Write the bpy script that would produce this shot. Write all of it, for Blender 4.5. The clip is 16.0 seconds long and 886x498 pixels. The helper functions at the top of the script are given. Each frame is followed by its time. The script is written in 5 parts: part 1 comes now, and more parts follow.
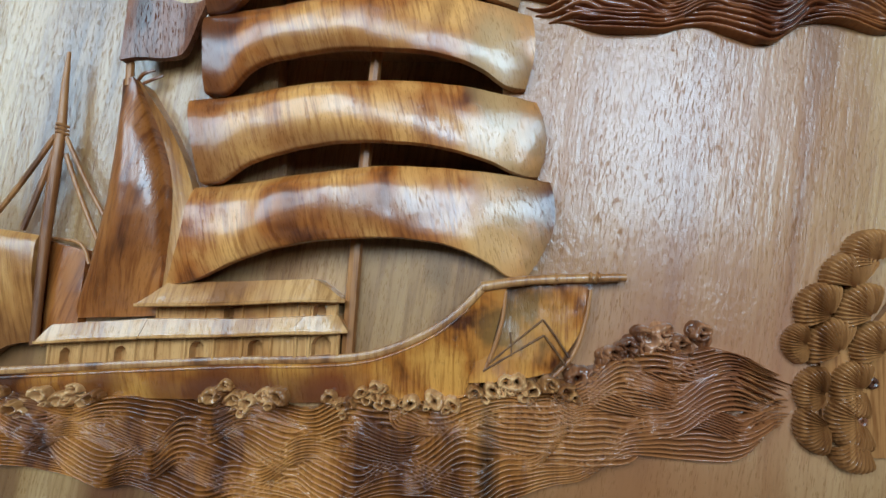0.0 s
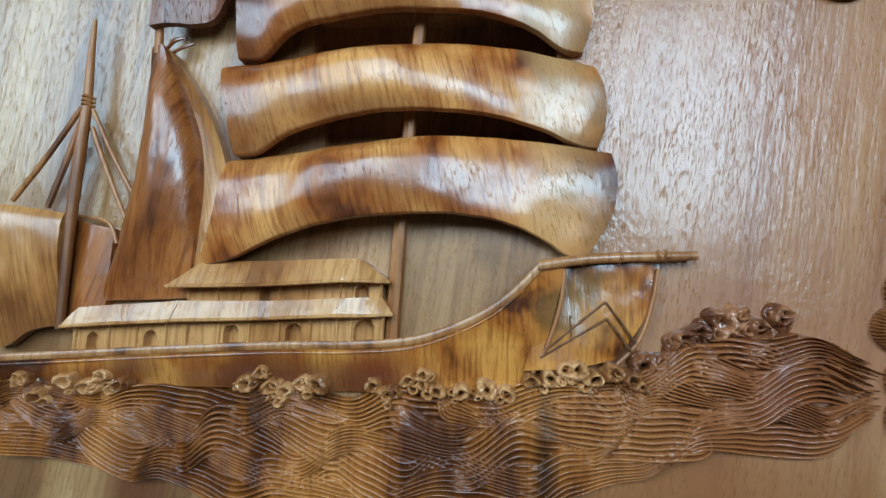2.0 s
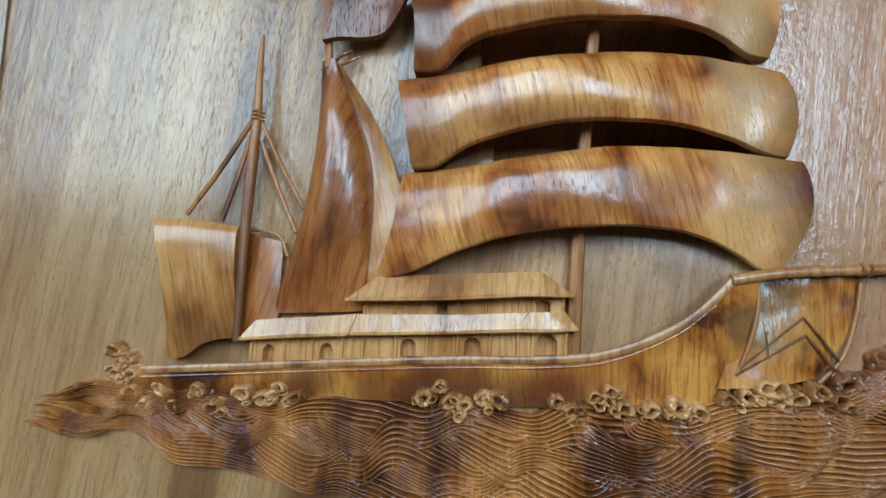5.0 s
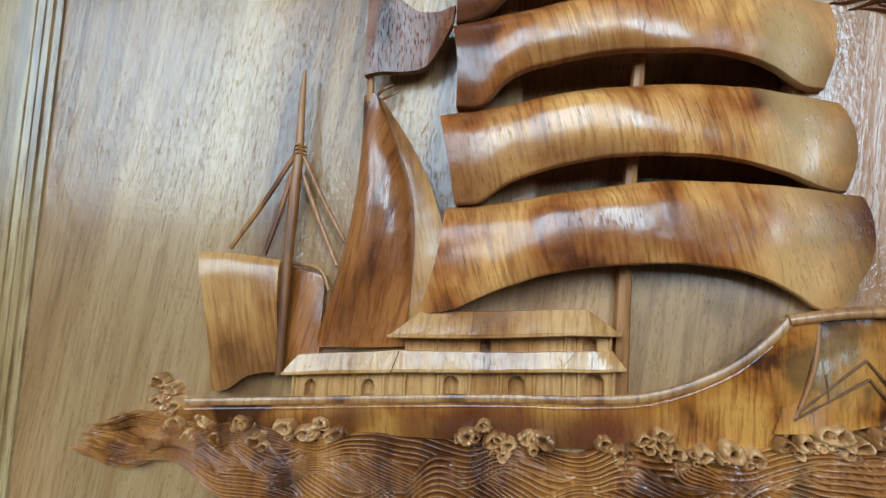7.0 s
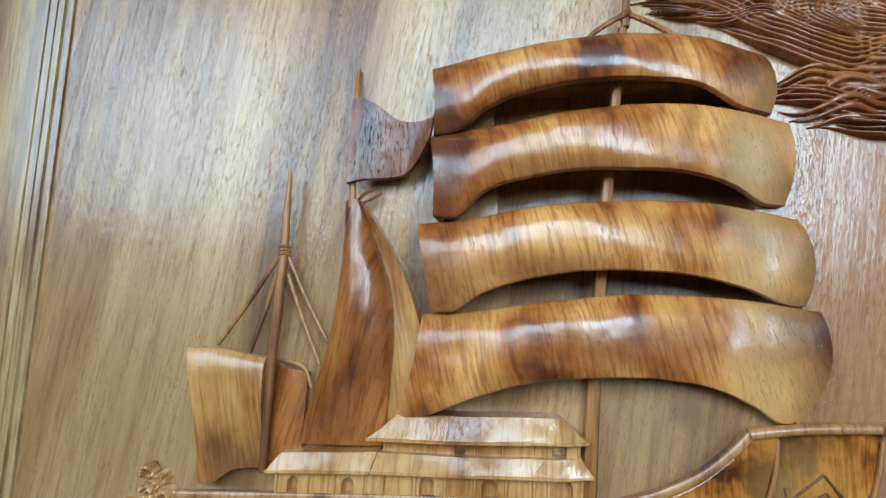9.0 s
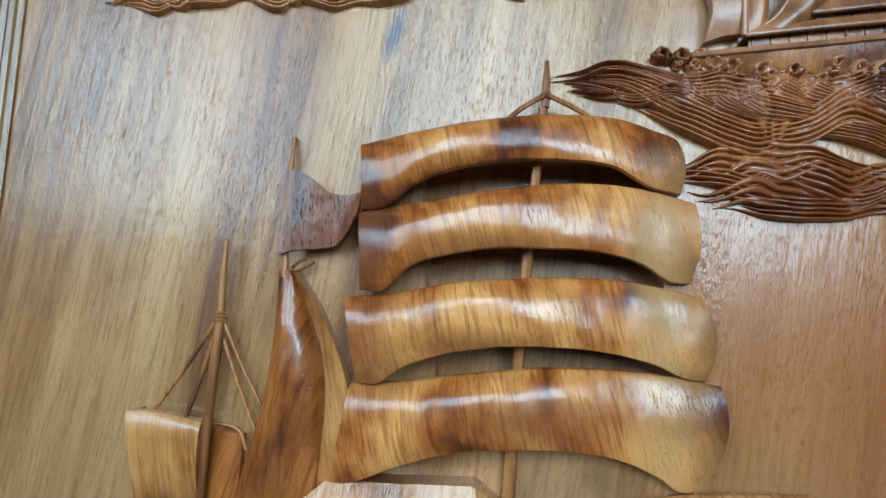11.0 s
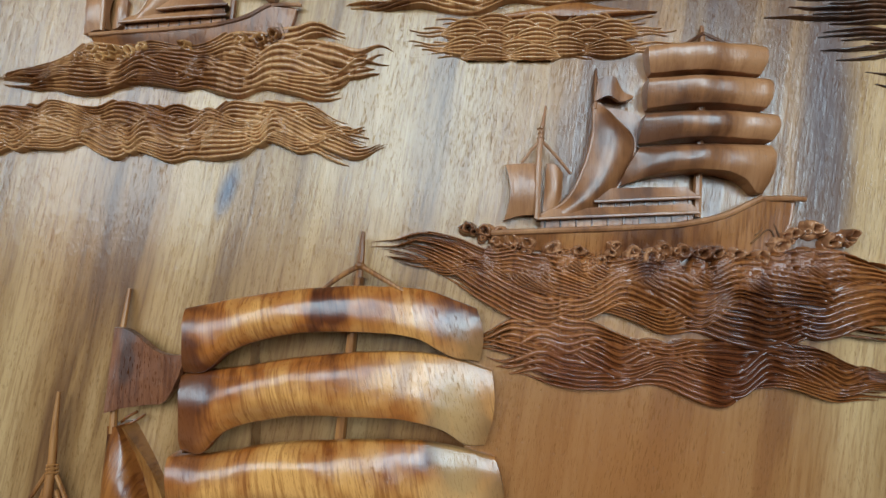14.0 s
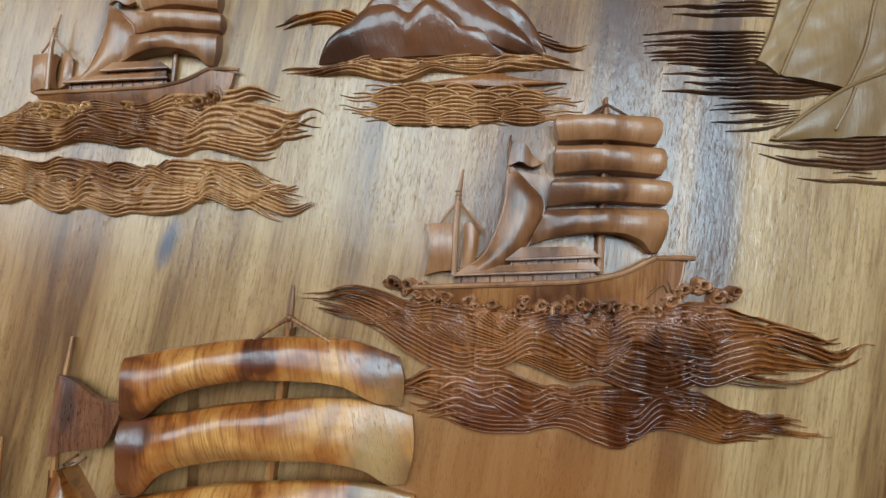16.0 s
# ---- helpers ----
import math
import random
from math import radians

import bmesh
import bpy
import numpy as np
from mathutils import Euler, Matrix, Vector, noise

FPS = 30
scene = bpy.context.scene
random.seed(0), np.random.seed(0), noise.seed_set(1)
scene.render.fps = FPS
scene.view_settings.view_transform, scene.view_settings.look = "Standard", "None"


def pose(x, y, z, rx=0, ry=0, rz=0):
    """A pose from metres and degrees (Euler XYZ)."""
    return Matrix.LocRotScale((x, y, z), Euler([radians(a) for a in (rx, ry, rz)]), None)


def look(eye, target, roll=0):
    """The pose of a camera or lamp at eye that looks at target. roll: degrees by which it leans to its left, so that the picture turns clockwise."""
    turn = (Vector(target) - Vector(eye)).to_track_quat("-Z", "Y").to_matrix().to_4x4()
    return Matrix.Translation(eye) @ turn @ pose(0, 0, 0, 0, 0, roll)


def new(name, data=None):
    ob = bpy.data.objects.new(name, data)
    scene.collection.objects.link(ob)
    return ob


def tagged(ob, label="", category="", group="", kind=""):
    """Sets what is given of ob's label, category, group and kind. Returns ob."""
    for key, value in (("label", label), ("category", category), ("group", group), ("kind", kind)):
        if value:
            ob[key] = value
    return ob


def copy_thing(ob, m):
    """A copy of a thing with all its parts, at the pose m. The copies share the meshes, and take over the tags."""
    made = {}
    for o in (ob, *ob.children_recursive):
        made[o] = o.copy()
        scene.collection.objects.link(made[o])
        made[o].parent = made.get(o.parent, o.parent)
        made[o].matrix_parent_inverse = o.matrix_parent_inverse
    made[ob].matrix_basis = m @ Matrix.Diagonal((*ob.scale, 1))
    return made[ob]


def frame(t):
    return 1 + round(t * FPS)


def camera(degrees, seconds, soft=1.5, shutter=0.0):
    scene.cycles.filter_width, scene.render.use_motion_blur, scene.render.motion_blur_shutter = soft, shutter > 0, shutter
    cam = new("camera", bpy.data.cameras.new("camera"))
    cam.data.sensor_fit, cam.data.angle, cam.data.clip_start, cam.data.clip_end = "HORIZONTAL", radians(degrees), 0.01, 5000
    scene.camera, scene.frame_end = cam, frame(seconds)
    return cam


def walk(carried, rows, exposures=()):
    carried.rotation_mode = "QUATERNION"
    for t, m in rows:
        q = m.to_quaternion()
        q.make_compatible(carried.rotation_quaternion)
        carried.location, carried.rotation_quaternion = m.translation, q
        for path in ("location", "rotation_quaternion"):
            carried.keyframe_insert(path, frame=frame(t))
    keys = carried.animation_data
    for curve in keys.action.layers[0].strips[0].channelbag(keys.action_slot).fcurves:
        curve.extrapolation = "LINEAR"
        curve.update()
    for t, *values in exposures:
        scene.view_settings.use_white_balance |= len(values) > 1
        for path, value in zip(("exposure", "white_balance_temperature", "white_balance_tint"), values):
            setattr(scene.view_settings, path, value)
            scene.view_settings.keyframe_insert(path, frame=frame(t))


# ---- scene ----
cam = camera(84.7, 16.0)
PATH = [
    (0, (0.0451, -0.4935, 1.0756), (-0.0070, 0.5021, 1.1530), 2.06),
    (0.5, (0.0558, -0.4721, 1.0597), (-0.0032, 0.5226, 1.1440), 2.11),
    (1, (0.0471, -0.4648, 1.0625), (-0.0180, 0.5299, 1.1415), 2.12),
    (1.5, (0.0351, -0.4604, 1.0599), (-0.0353, 0.5341, 1.1373), 2.09),
    (2, (0.0070, -0.4571, 1.0559), (-0.0689, 0.5370, 1.1323), 2.06),
    (2.5, (-0.0218, -0.4611, 1.0608), (-0.1023, 0.5326, 1.1386), 2.11),
    (3, (-0.0463, -0.4631, 1.0604), (-0.1329, 0.5301, 1.1386), 2.08),
    (3.5, (-0.0584, -0.4650, 1.0627), (-0.1536, 0.5275, 1.1389), 2.10),
    (4, (-0.0866, -0.4640, 1.0587), (-0.1909, 0.5274, 1.1374), 2.13),
    (6.5, (-0.1611, -0.4644, 1.0769), (-0.3158, 0.5203, 1.1570), 2.26),
    (7, (-0.1571, -0.4652, 1.0872), (-0.3226, 0.5168, 1.1788), 2.37),
    (7.5, (-0.1449, -0.4672, 1.1035), (-0.3213, 0.5122, 1.2015), 2.45),
    (8, (-0.1337, -0.4664, 1.1299), (-0.3094, 0.5139, 1.2204), 2.37),
    (8.5, (-0.1405, -0.4786, 1.1598), (-0.3137, 0.5014, 1.2576), 2.44),
    (9, (-0.1324, -0.4896, 1.1800), (-0.3031, 0.4901, 1.2850), 2.52),
    (11.5, (-0.0539, -0.5123, 1.2904), (-0.1966, 0.4737, 1.3765), 2.41),
    (12, (-0.0377, -0.5196, 1.3241), (-0.1710, 0.4678, 1.4097), 2.39),
    (12.5, (-0.0001, -0.5233, 1.3582), (-0.1268, 0.4651, 1.4419), 2.47),
    (13, (0.0335, -0.5221, 1.3930), (-0.0717, 0.4701, 1.4593), 2.39),
    (13.5, (0.0707, -0.5261, 1.4216), (-0.0213, 0.4673, 1.4904), 2.41),
    (14, (0.0901, -0.5398, 1.4497), (0.0056, 0.4542, 1.5188), 2.38),
    (14.5, (0.1166, -0.5568, 1.4796), (0.0412, 0.4378, 1.5501), 2.34),
    (15, (0.1238, -0.5750, 1.4975), (0.0555, 0.4199, 1.5720), 2.38),
    (15.5, (0.1374, -0.5818, 1.5051), (0.0788, 0.4138, 1.5783), 2.37),
    (16, (0.1621, -0.5818, 1.5104), (0.1077, 0.4141, 1.5831), 2.38),
]
walk(cam, [(t, look(eye, target, roll)) for t, eye, target, roll in PATH],
     [(0, -0.02, 6200, 10), (4, -0.08, 6200, 10), (7, 0.03, 6200, 10), (9, 0.1, 6200, 10), (11.5, -0.12, 6400, 11), (12.5, -0.22, 6600, 12), (14, -0.24, 6900, 13), (16, -0.25, 7000, 13)])


# ---- light ----
world = bpy.data.worlds.new("sky")
scene.world = world
world.use_nodes = True
sky = world.node_tree.nodes.new("ShaderNodeTexSky")
sky.sky_type = "NISHITA"
sky.sun_disc = False
sky.sun_elevation, sky.sun_rotation = radians(48), radians(200)
world.node_tree.links.new(sky.outputs[0], world.node_tree.nodes["Background"].inputs[0])
world.node_tree.nodes["Background"].inputs[1].default_value = 0.1

# window openings of the room behind the camera: (x from, x to, z from, z to), watts
SOUTH_Y = -3.6
WINDOWS = [(-4.85, -1.95, 1.75, 4.0), (-1.4, 0.4, 1.85, 4.0), (0.9, 2.35, 1.55, 3.45)]
WATTS = (205, 150, 165)
for (wx0, wx1, wz0, wz1), watts in zip(WINDOWS, WATTS):
    lamp = bpy.data.lights.new("window_light", "AREA")
    lamp.shape, lamp.size, lamp.size_y = "RECTANGLE", wx1 - wx0 - 0.1, wz1 - wz0 - 0.1
    lamp.energy, lamp.color = watts, (0.56, 0.82, 1.0)
    new("window_light", lamp).matrix_world = look(((wx0 + wx1) / 2, SOUTH_Y + 0.02, (wz0 + wz1) / 2), ((wx0 + wx1) / 2, 0.0, (wz0 + wz1) / 2))

# ---- materials ----


def graph(name):
    m = bpy.data.materials.new(name)
    m.use_nodes = True
    t = m.node_tree
    return m, t, t.nodes["Principled BSDF"]


def node(t, kind, **values):
    n = t.nodes.new("ShaderNode" + kind)
    for key, value in values.items():
        if key == "op":
            n.operation = value
        elif key == "blend":
            n.data_type, n.blend_type = "RGBA", value
        else:
            n.inputs[int(key[1:])].default_value = value
    return n


def math_node(t, op, a, b=0.0, c=None, clamp=False):
    n = t.nodes.new("ShaderNodeMath")
    n.operation, n.use_clamp = op, clamp
    for k, v in enumerate((a, b) if c is None else (a, b, c)):
        if isinstance(v, (int, float)):
            n.inputs[k].default_value = v
        else:
            t.links.new(v, n.inputs[k])
    return n.outputs[0]


def mix_colour(t, how, fac, a, b):
    n = t.nodes.new("ShaderNodeMix")
    n.data_type, n.blend_type = "RGBA", how
    for k, v in ((0, fac), (6, a), (7, b)):
        if isinstance(v, (int, float)):
            n.inputs[k].default_value = v
        elif isinstance(v, tuple):
            n.inputs[k].default_value = (*v, 1.0)
        else:
            t.links.new(v, n.inputs[k])
    return n.outputs[2]


def ramp(t, fac, stops):
    n = t.nodes.new("ShaderNodeValToRGB")
    e = n.color_ramp.elements
    while len(e) < len(stops):
        e.new(0.5)
    for k, (at, colour) in enumerate(stops):
        e[k].position, e[k].color = at, (*colour, 1.0)
    t.links.new(fac, n.inputs[0])
    return n.outputs[0]


def noise_at(t, vector, scale, detail=4.0, rough=0.55, out=0):
    n = t.nodes.new("ShaderNodeTexNoise")
    n.inputs["Scale"].default_value, n.inputs["Detail"].default_value, n.inputs["Roughness"].default_value = scale, detail, rough
    t.links.new(vector, n.inputs["Vector"])
    return n.outputs[out]


def stretched(t, vector, scale, turn=0.0):
    """The place turned about the depth axis by some degrees, then scaled along its axes."""
    if turn:
        r = t.nodes.new("ShaderNodeMapping")
        r.inputs["Rotation"].default_value = (0, radians(turn), 0)
        t.links.new(vector, r.inputs["Vector"])
        vector = r.outputs[0]
    n = t.nodes.new("ShaderNodeMapping")
    n.inputs["Scale"].default_value = scale
    t.links.new(vector, n.inputs["Vector"])
    return n.outputs[0]


def spot(t, position, x, z, wx, wz, lean=0.0):
    """A soft-edged streak or patch at (x, z), 0 to 1: dark heartwood, other tones, dents."""
    s = t.nodes.new("ShaderNodeSeparateXYZ")
    t.links.new(position, s.inputs[0])
    dz = math_node(t, "SUBTRACT", s.outputs[2], z)
    dx = math_node(t, "SUBTRACT", math_node(t, "SUBTRACT", s.outputs[0], x), math_node(t, "MULTIPLY", dz, lean))
    a = math_node(t, "POWER", math_node(t, "ABSOLUTE", math_node(t, "DIVIDE", dx, wx)), 2.0)
    b = math_node(t, "POWER", math_node(t, "ABSOLUTE", math_node(t, "DIVIDE", dz, wz)), 2.0)
    return math_node(t, "SUBTRACT", 1.0, math_node(t, "ADD", a, b), clamp=True)


def wood(name, pale, mid, dark, turn=0.0, band=16.0, figure=0.5, pores=0.6, gloss=0.30, coat=0.5, relief=0.25, spots=(), tones=None, stretch=0.07, depth=0.75, streaks=0.5, dents=(), sheen=0.23, under=0.35):
    """Lacquered carved wood: patches and bands of growth, streaks, fine grain, open pores and hollows left by the gouge."""
    m, t, shader = graph(name)
    geo = t.nodes.new("ShaderNodeNewGeometry").outputs["Position"]
    bend = noise_at(t, stretched(t, geo, (1, 1, 0.5)), 6.0, 3.0, out=1)
    warps = []
    for much in (0.07 * figure, 0.022 * figure):
        shift = node(t, "VectorMath", op="MULTIPLY_ADD", _1=(much, much, 0.5 * much))
        t.links.new(bend, shift.inputs[0])
        t.links.new(geo, shift.inputs[2])
        warps.append(shift.outputs[0])
    broad = noise_at(t, stretched(t, warps[0], (1, 0.5, stretch), turn), band, 4.0, 0.55)
    lines = noise_at(t, stretched(t, warps[1], (1, 0.25, 0.045), turn), 75.0, 3.0, 0.6)
    fine = noise_at(t, stretched(t, warps[1], (1, 0.14, 0.06), turn), 300.0, 2.0, 0.6)
    pore = noise_at(t, stretched(t, warps[1], (1, 0.30, 0.13), turn), 1000.0, 1.0, 0.5)
    where = noise_at(t, stretched(t, geo, (1, 1, 0.4)), 22.0, 3.0)
    growth = math_node(t, "ADD", math_node(t, "MULTIPLY", broad, 1 - 0.45 * streaks), math_node(t, "MULTIPLY", lines, 0.45 * streaks))
    colour = ramp(t, growth, [(0.40, dark), (0.465, mid), (0.525, tuple((a + b) / 2 for a, b in zip(mid, pale))), (0.59, pale)])
    if tones:
        tone = noise_at(t, stretched(t, geo, (1, 1, 0.3)), 2.6, 2.0)
        colour = mix_colour(t, "MULTIPLY", ramp(t, tone, [(0.42, (0, 0, 0)), (0.58, (1, 1, 1))]), colour, tones)
    grain = ramp(t, fine, [(0.36, (0.55, 0.44, 0.36)), (0.52, (1, 1, 1))])
    colour = mix_colour(t, "MULTIPLY", depth, colour, grain)
    for x, z, wx, wz, lean, strength, tint in spots:
        raw = math_node(t, "POWER", spot(t, warps[1], x, z, wx, wz, lean), 1.15)
        colour = mix_colour(t, "MIX", math_node(t, "MULTIPLY", raw, strength), colour, tint)
    holes = math_node(t, "MULTIPLY", ramp(t, pore, [(0.595, (0, 0, 0)), (0.655, (1, 1, 1))]), ramp(t, where, [(0.34, (0.15, 0.15, 0.15)), (0.52, (1, 1, 1))]))
    colour = mix_colour(t, "MIX", math_node(t, "MULTIPLY", holes, 0.42 * pores), colour, tuple(0.7 * c for c in dark))
    t.links.new(colour, shader.inputs["Base Color"])
    smear = noise_at(t, geo, 24.0, 3.0)
    t.links.new(math_node(t, "MULTIPLY_ADD", smear, 0.16, gloss - 0.08), shader.inputs["Roughness"])
    open_grain = math_node(t, "SUBTRACT", 1.0, math_node(t, "MULTIPLY", holes, pores))
    t.links.new(math_node(t, "MULTIPLY", open_grain, coat), shader.inputs["Coat Weight"])
    t.links.new(math_node(t, "MULTIPLY", open_grain, under), shader.inputs["Specular IOR Level"])
    shader.inputs["Coat Roughness"].default_value = sheen
    shader.inputs["Coat IOR"].default_value = 1.5
    gouge = noise_at(t, stretched(t, geo, (1, 1, 0.6)), 60.0, 3.0)
    height = math_node(t, "MULTIPLY_ADD", fine, 0.30, math_node(t, "MULTIPLY", gouge, 0.9))
    if dents:
        chips = noise_at(t, stretched(t, geo, (1, 1, 0.75)), 170.0, 2.0)
        total = 0.0
        for x, z, wx, wz in dents:
            total = math_node(t, "MAXIMUM", spot(t, warps[0], x, z, wx, wz), total)
        height = math_node(t, "MULTIPLY_ADD", math_node(t, "MULTIPLY", chips, total), 1.1, height)
    height = math_node(t, "MULTIPLY_ADD", lines, 0.5, height)
    height = math_node(t, "MULTIPLY_ADD", holes, -1.1 * pores, height)
    bump = node(t, "Bump", _0=relief, _1=0.0022)
    t.links.new(height, bump.inputs["Height"])
    t.links.new(bump.outputs[0], shader.inputs["Normal"])
    t.links.new(bump.outputs[0], shader.inputs["Coat Normal"])
    return m


PURPLE, UMBER = (0.075, 0.038, 0.036), (0.045, 0.016, 0.008)
board_wood = wood("board_wood", (0.445, 0.250, 0.108), (0.300, 0.148, 0.054), (0.160, 0.067, 0.024), turn=-8, band=12, figure=0.4, pores=0.8, gloss=0.36, coat=0.56, relief=0.32, depth=0.55, streaks=0.32, sheen=0.20,
    tones=(0.84, 0.68, 0.58), spots=[(0.455, 1.64, 0.034, 0.28, 0.05, 0.85, PURPLE), (0.335, 1.86, 0.05, 0.18, 0.0, 0.75, PURPLE), (0.25, 0.87, 0.30, 0.07, 0.0, 0.7, (0.21, 0.080, 0.024)), (-0.206, 1.551, 0.014, 0.042, 0.25, 1.0, (0.055, 0.042, 0.058)),
           # broad patch at (-0.52, 1.00): colour darkened to offset window light on the lower left
           (0.085, 0.89, 0.014, 0.12, 0.0, 0.7, UMBER), (0.32, 1.02, 0.28, 0.16, 0.0, 0.75, (0.275, 0.096, 0.044)), (0.22, 0.88, 0.16, 0.07, 0.0, 0.7, (0.24, 0.080, 0.026)), (-0.52, 1.00, 0.26, 0.22, 0.0, 0.45, (0.225, 0.098, 0.034)),
           # last entry: paler patch on the board below the lowest great sail
           (0.25, 1.25, 0.27, 0.20, 0.0, 0.8, (0.30, 0.090, 0.020)), (-0.31, 0.86, 0.04, 0.07, 0.2, 0.85, (0.11, 0.030, 0.009)), (0.02, 1.09, 0.018, 0.022, 0.0, 0.7, (0.10, 0.045, 0.02)), (-0.02, 1.06, 0.10, 0.08, 0.0, 0.3, (0.40, 0.22, 0.11))],
    dents=[(-0.345, 1.22, 0.035, 0.12), (-0.27, 1.29, 0.045, 0.05), (0.125, 1.32, 0.03, 0.16), (0.14, 1.12, 0.05, 0.05), (-0.36, 1.12, 0.03, 0.05), (0.30, 1.06, 0.06, 0.04)])
line_stain = wood("line_stain", (0.20, 0.075, 0.018), (0.14, 0.050, 0.011), (0.08, 0.026, 0.007), gloss=0.6, coat=0.0, relief=0.1)
sail_wood = wood("sail_wood", (0.60, 0.250, 0.066), (0.33, 0.088, 0.015), (0.10, 0.021, 0.005), turn=14, band=10, figure=1.5, pores=0.75, gloss=0.36, coat=1.0, relief=0.17, stretch=0.7, depth=0.8, streaks=0.2, sheen=0.25, under=0.12,
    spots=[(-0.03, 1.155, 0.10, 0.028, 0.2, 0.7, (0.20, 0.055, 0.012)), (-0.19, 1.20, 0.05, 0.05, -0.5, 0.7, (0.17, 0.045, 0.011)), (-0.10, 1.22, 0.09, 0.022, 0.3, 0.7, (0.21, 0.062, 0.014)), (-0.20, 1.285, 0.04, 0.05, -0.5, 0.7, (0.19, 0.05, 0.012)),
           (-0.07, 1.315, 0.10, 0.020, 0.2, 0.7, (0.20, 0.058, 0.013)), (-0.21, 1.36, 0.03, 0.05, -0.3, 0.7, (0.15, 0.04, 0.010)), (0.03, 1.365, 0.012, 0.05, 0.2, 0.5, (0.17, 0.045, 0.011)),
           # pale right ends of the sails: sapwood tone plus window sheen put into the colour
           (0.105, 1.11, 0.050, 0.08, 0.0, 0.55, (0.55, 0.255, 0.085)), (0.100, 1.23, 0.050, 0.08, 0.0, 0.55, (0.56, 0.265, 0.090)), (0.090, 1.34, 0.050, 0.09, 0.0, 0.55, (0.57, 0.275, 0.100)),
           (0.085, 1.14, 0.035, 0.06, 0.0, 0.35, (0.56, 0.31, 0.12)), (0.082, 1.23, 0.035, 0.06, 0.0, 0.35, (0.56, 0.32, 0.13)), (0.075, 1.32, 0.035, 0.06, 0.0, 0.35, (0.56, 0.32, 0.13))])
stern_wood = wood("stern_wood", (0.46, 0.200, 0.058), (0.33, 0.120, 0.029), (0.20, 0.066, 0.016), turn=10, band=12, figure=1.2, pores=0.5, gloss=0.36, coat=0.8, relief=0.25, stretch=0.6, depth=0.6, streaks=0.2, sheen=0.24, under=0.15)
dark_sail_wood = wood("dark_sail_wood", (0.36, 0.112, 0.024), (0.22, 0.058, 0.011), (0.075, 0.019, 0.005), turn=-14, band=11, figure=1.4, pores=0.5, gloss=0.36, coat=0.95, relief=0.32, stretch=0.45, depth=0.8, streaks=0.3, sheen=0.24, under=0.12)
hull_wood = wood("hull_wood", (0.50, 0.195, 0.036), (0.31, 0.088, 0.012), (0.07, 0.016, 0.004), turn=0, band=17, figure=1.6, pores=0.6, gloss=0.30, coat=0.75, relief=0.34, stretch=0.75, depth=0.8, streaks=0.25, sheen=0.18, under=0.12,
    spots=[(-0.302, 0.975, 0.035, 0.030, 0.3, 0.9, (0.13, 0.028, 0.007)), (-0.187, 0.980, 0.030, 0.045, 0.4, 1.0, (0.12, 0.026, 0.006)), (-0.150, 0.985, 0.020, 0.050, 0.0, 0.7, (0.20, 0.045, 0.009)), (-0.068, 0.982, 0.045, 0.035, 0.2, 1.0, (0.15, 0.030, 0.007)), (-0.235, 0.975, 0.020, 0.03, 0.5, 0.6, (0.22, 0.06, 0.012)), (-0.15, 0.970, 0.12, 0.035, 0.3, 0.9, (0.10, 0.023, 0.006)), (-0.36, 0.962, 0.08, 0.020, 0.3, 0.6, (0.12, 0.03, 0.007)), (0.115, 1.045, 0.05, 0.05, 0.3, 0.35, (0.50, 0.235, 0.055))])
cabin_wood = wood("cabin_wood", (0.52, 0.245, 0.085), (0.38, 0.150, 0.042), (0.22, 0.074, 0.019), band=14, figure=1.0, pores=0.7, gloss=0.32, coat=0.75, relief=0.30, stretch=0.5, depth=0.6, streaks=0.25, sheen=0.18, under=0.15)
flag_wood = wood("flag_wood", (0.22, 0.068, 0.026), (0.15, 0.044, 0.017), (0.07, 0.020, 0.008), band=20, figure=0.8, pores=1.0, gloss=0.40, coat=0.4, relief=0.5, stretch=0.4, sheen=0.3)
wave_wood = wood("wave_wood", (0.42, 0.150, 0.033), (0.26, 0.078, 0.015), (0.10, 0.027, 0.007), band=11, figure=1.3, pores=0.3, gloss=0.24, coat=0.9, sheen=0.17, under=0.08, relief=0.36, stretch=0.5, streaks=0.2, depth=0.5,
    spots=[(-0.30, 0.89, 0.035, 0.09, 0.35, 0.35, (0.06, 0.016, 0.005)), (-0.17, 0.93, 0.05, 0.05, 0.5, 0.3, (0.07, 0.018, 0.005)), (-0.01, 0.89, 0.04, 0.06, 0.3, 0.3, (0.08, 0.020, 0.006)), (0.085, 0.90, 0.014, 0.10, 0.0, 0.8, (0.012, 0.004, 0.002)), (0.30, 0.96, 0.24, 0.14, 0.0, 0.8, (0.190, 0.056, 0.022)), (0.25, 1.37, 0.22, 0.05, 0.0, 0.85, (0.13, 0.026, 0.007))])
red_wave_wood = wood("red_wave_wood", (0.34, 0.108, 0.030), (0.20, 0.056, 0.014), (0.085, 0.021, 0.006), band=9, figure=1.3, pores=0.3, gloss=0.24, relief=0.3, stretch=0.5, streaks=0.2, depth=0.5, coat=0.95, sheen=0.15, under=0.08, spots=[(0.25, 1.37, 0.22, 0.05, 0.0, 0.6, (0.13, 0.026, 0.008))])
pale_wave_wood = wood("pale_wave_wood", (0.50, 0.232, 0.092), (0.35, 0.142, 0.052), (0.19, 0.060, 0.017), band=9, figure=1.3, pores=0.3, gloss=0.24, relief=0.3, stretch=0.5, streaks=0.2, depth=0.5, coat=0.9, sheen=0.16, under=0.08)
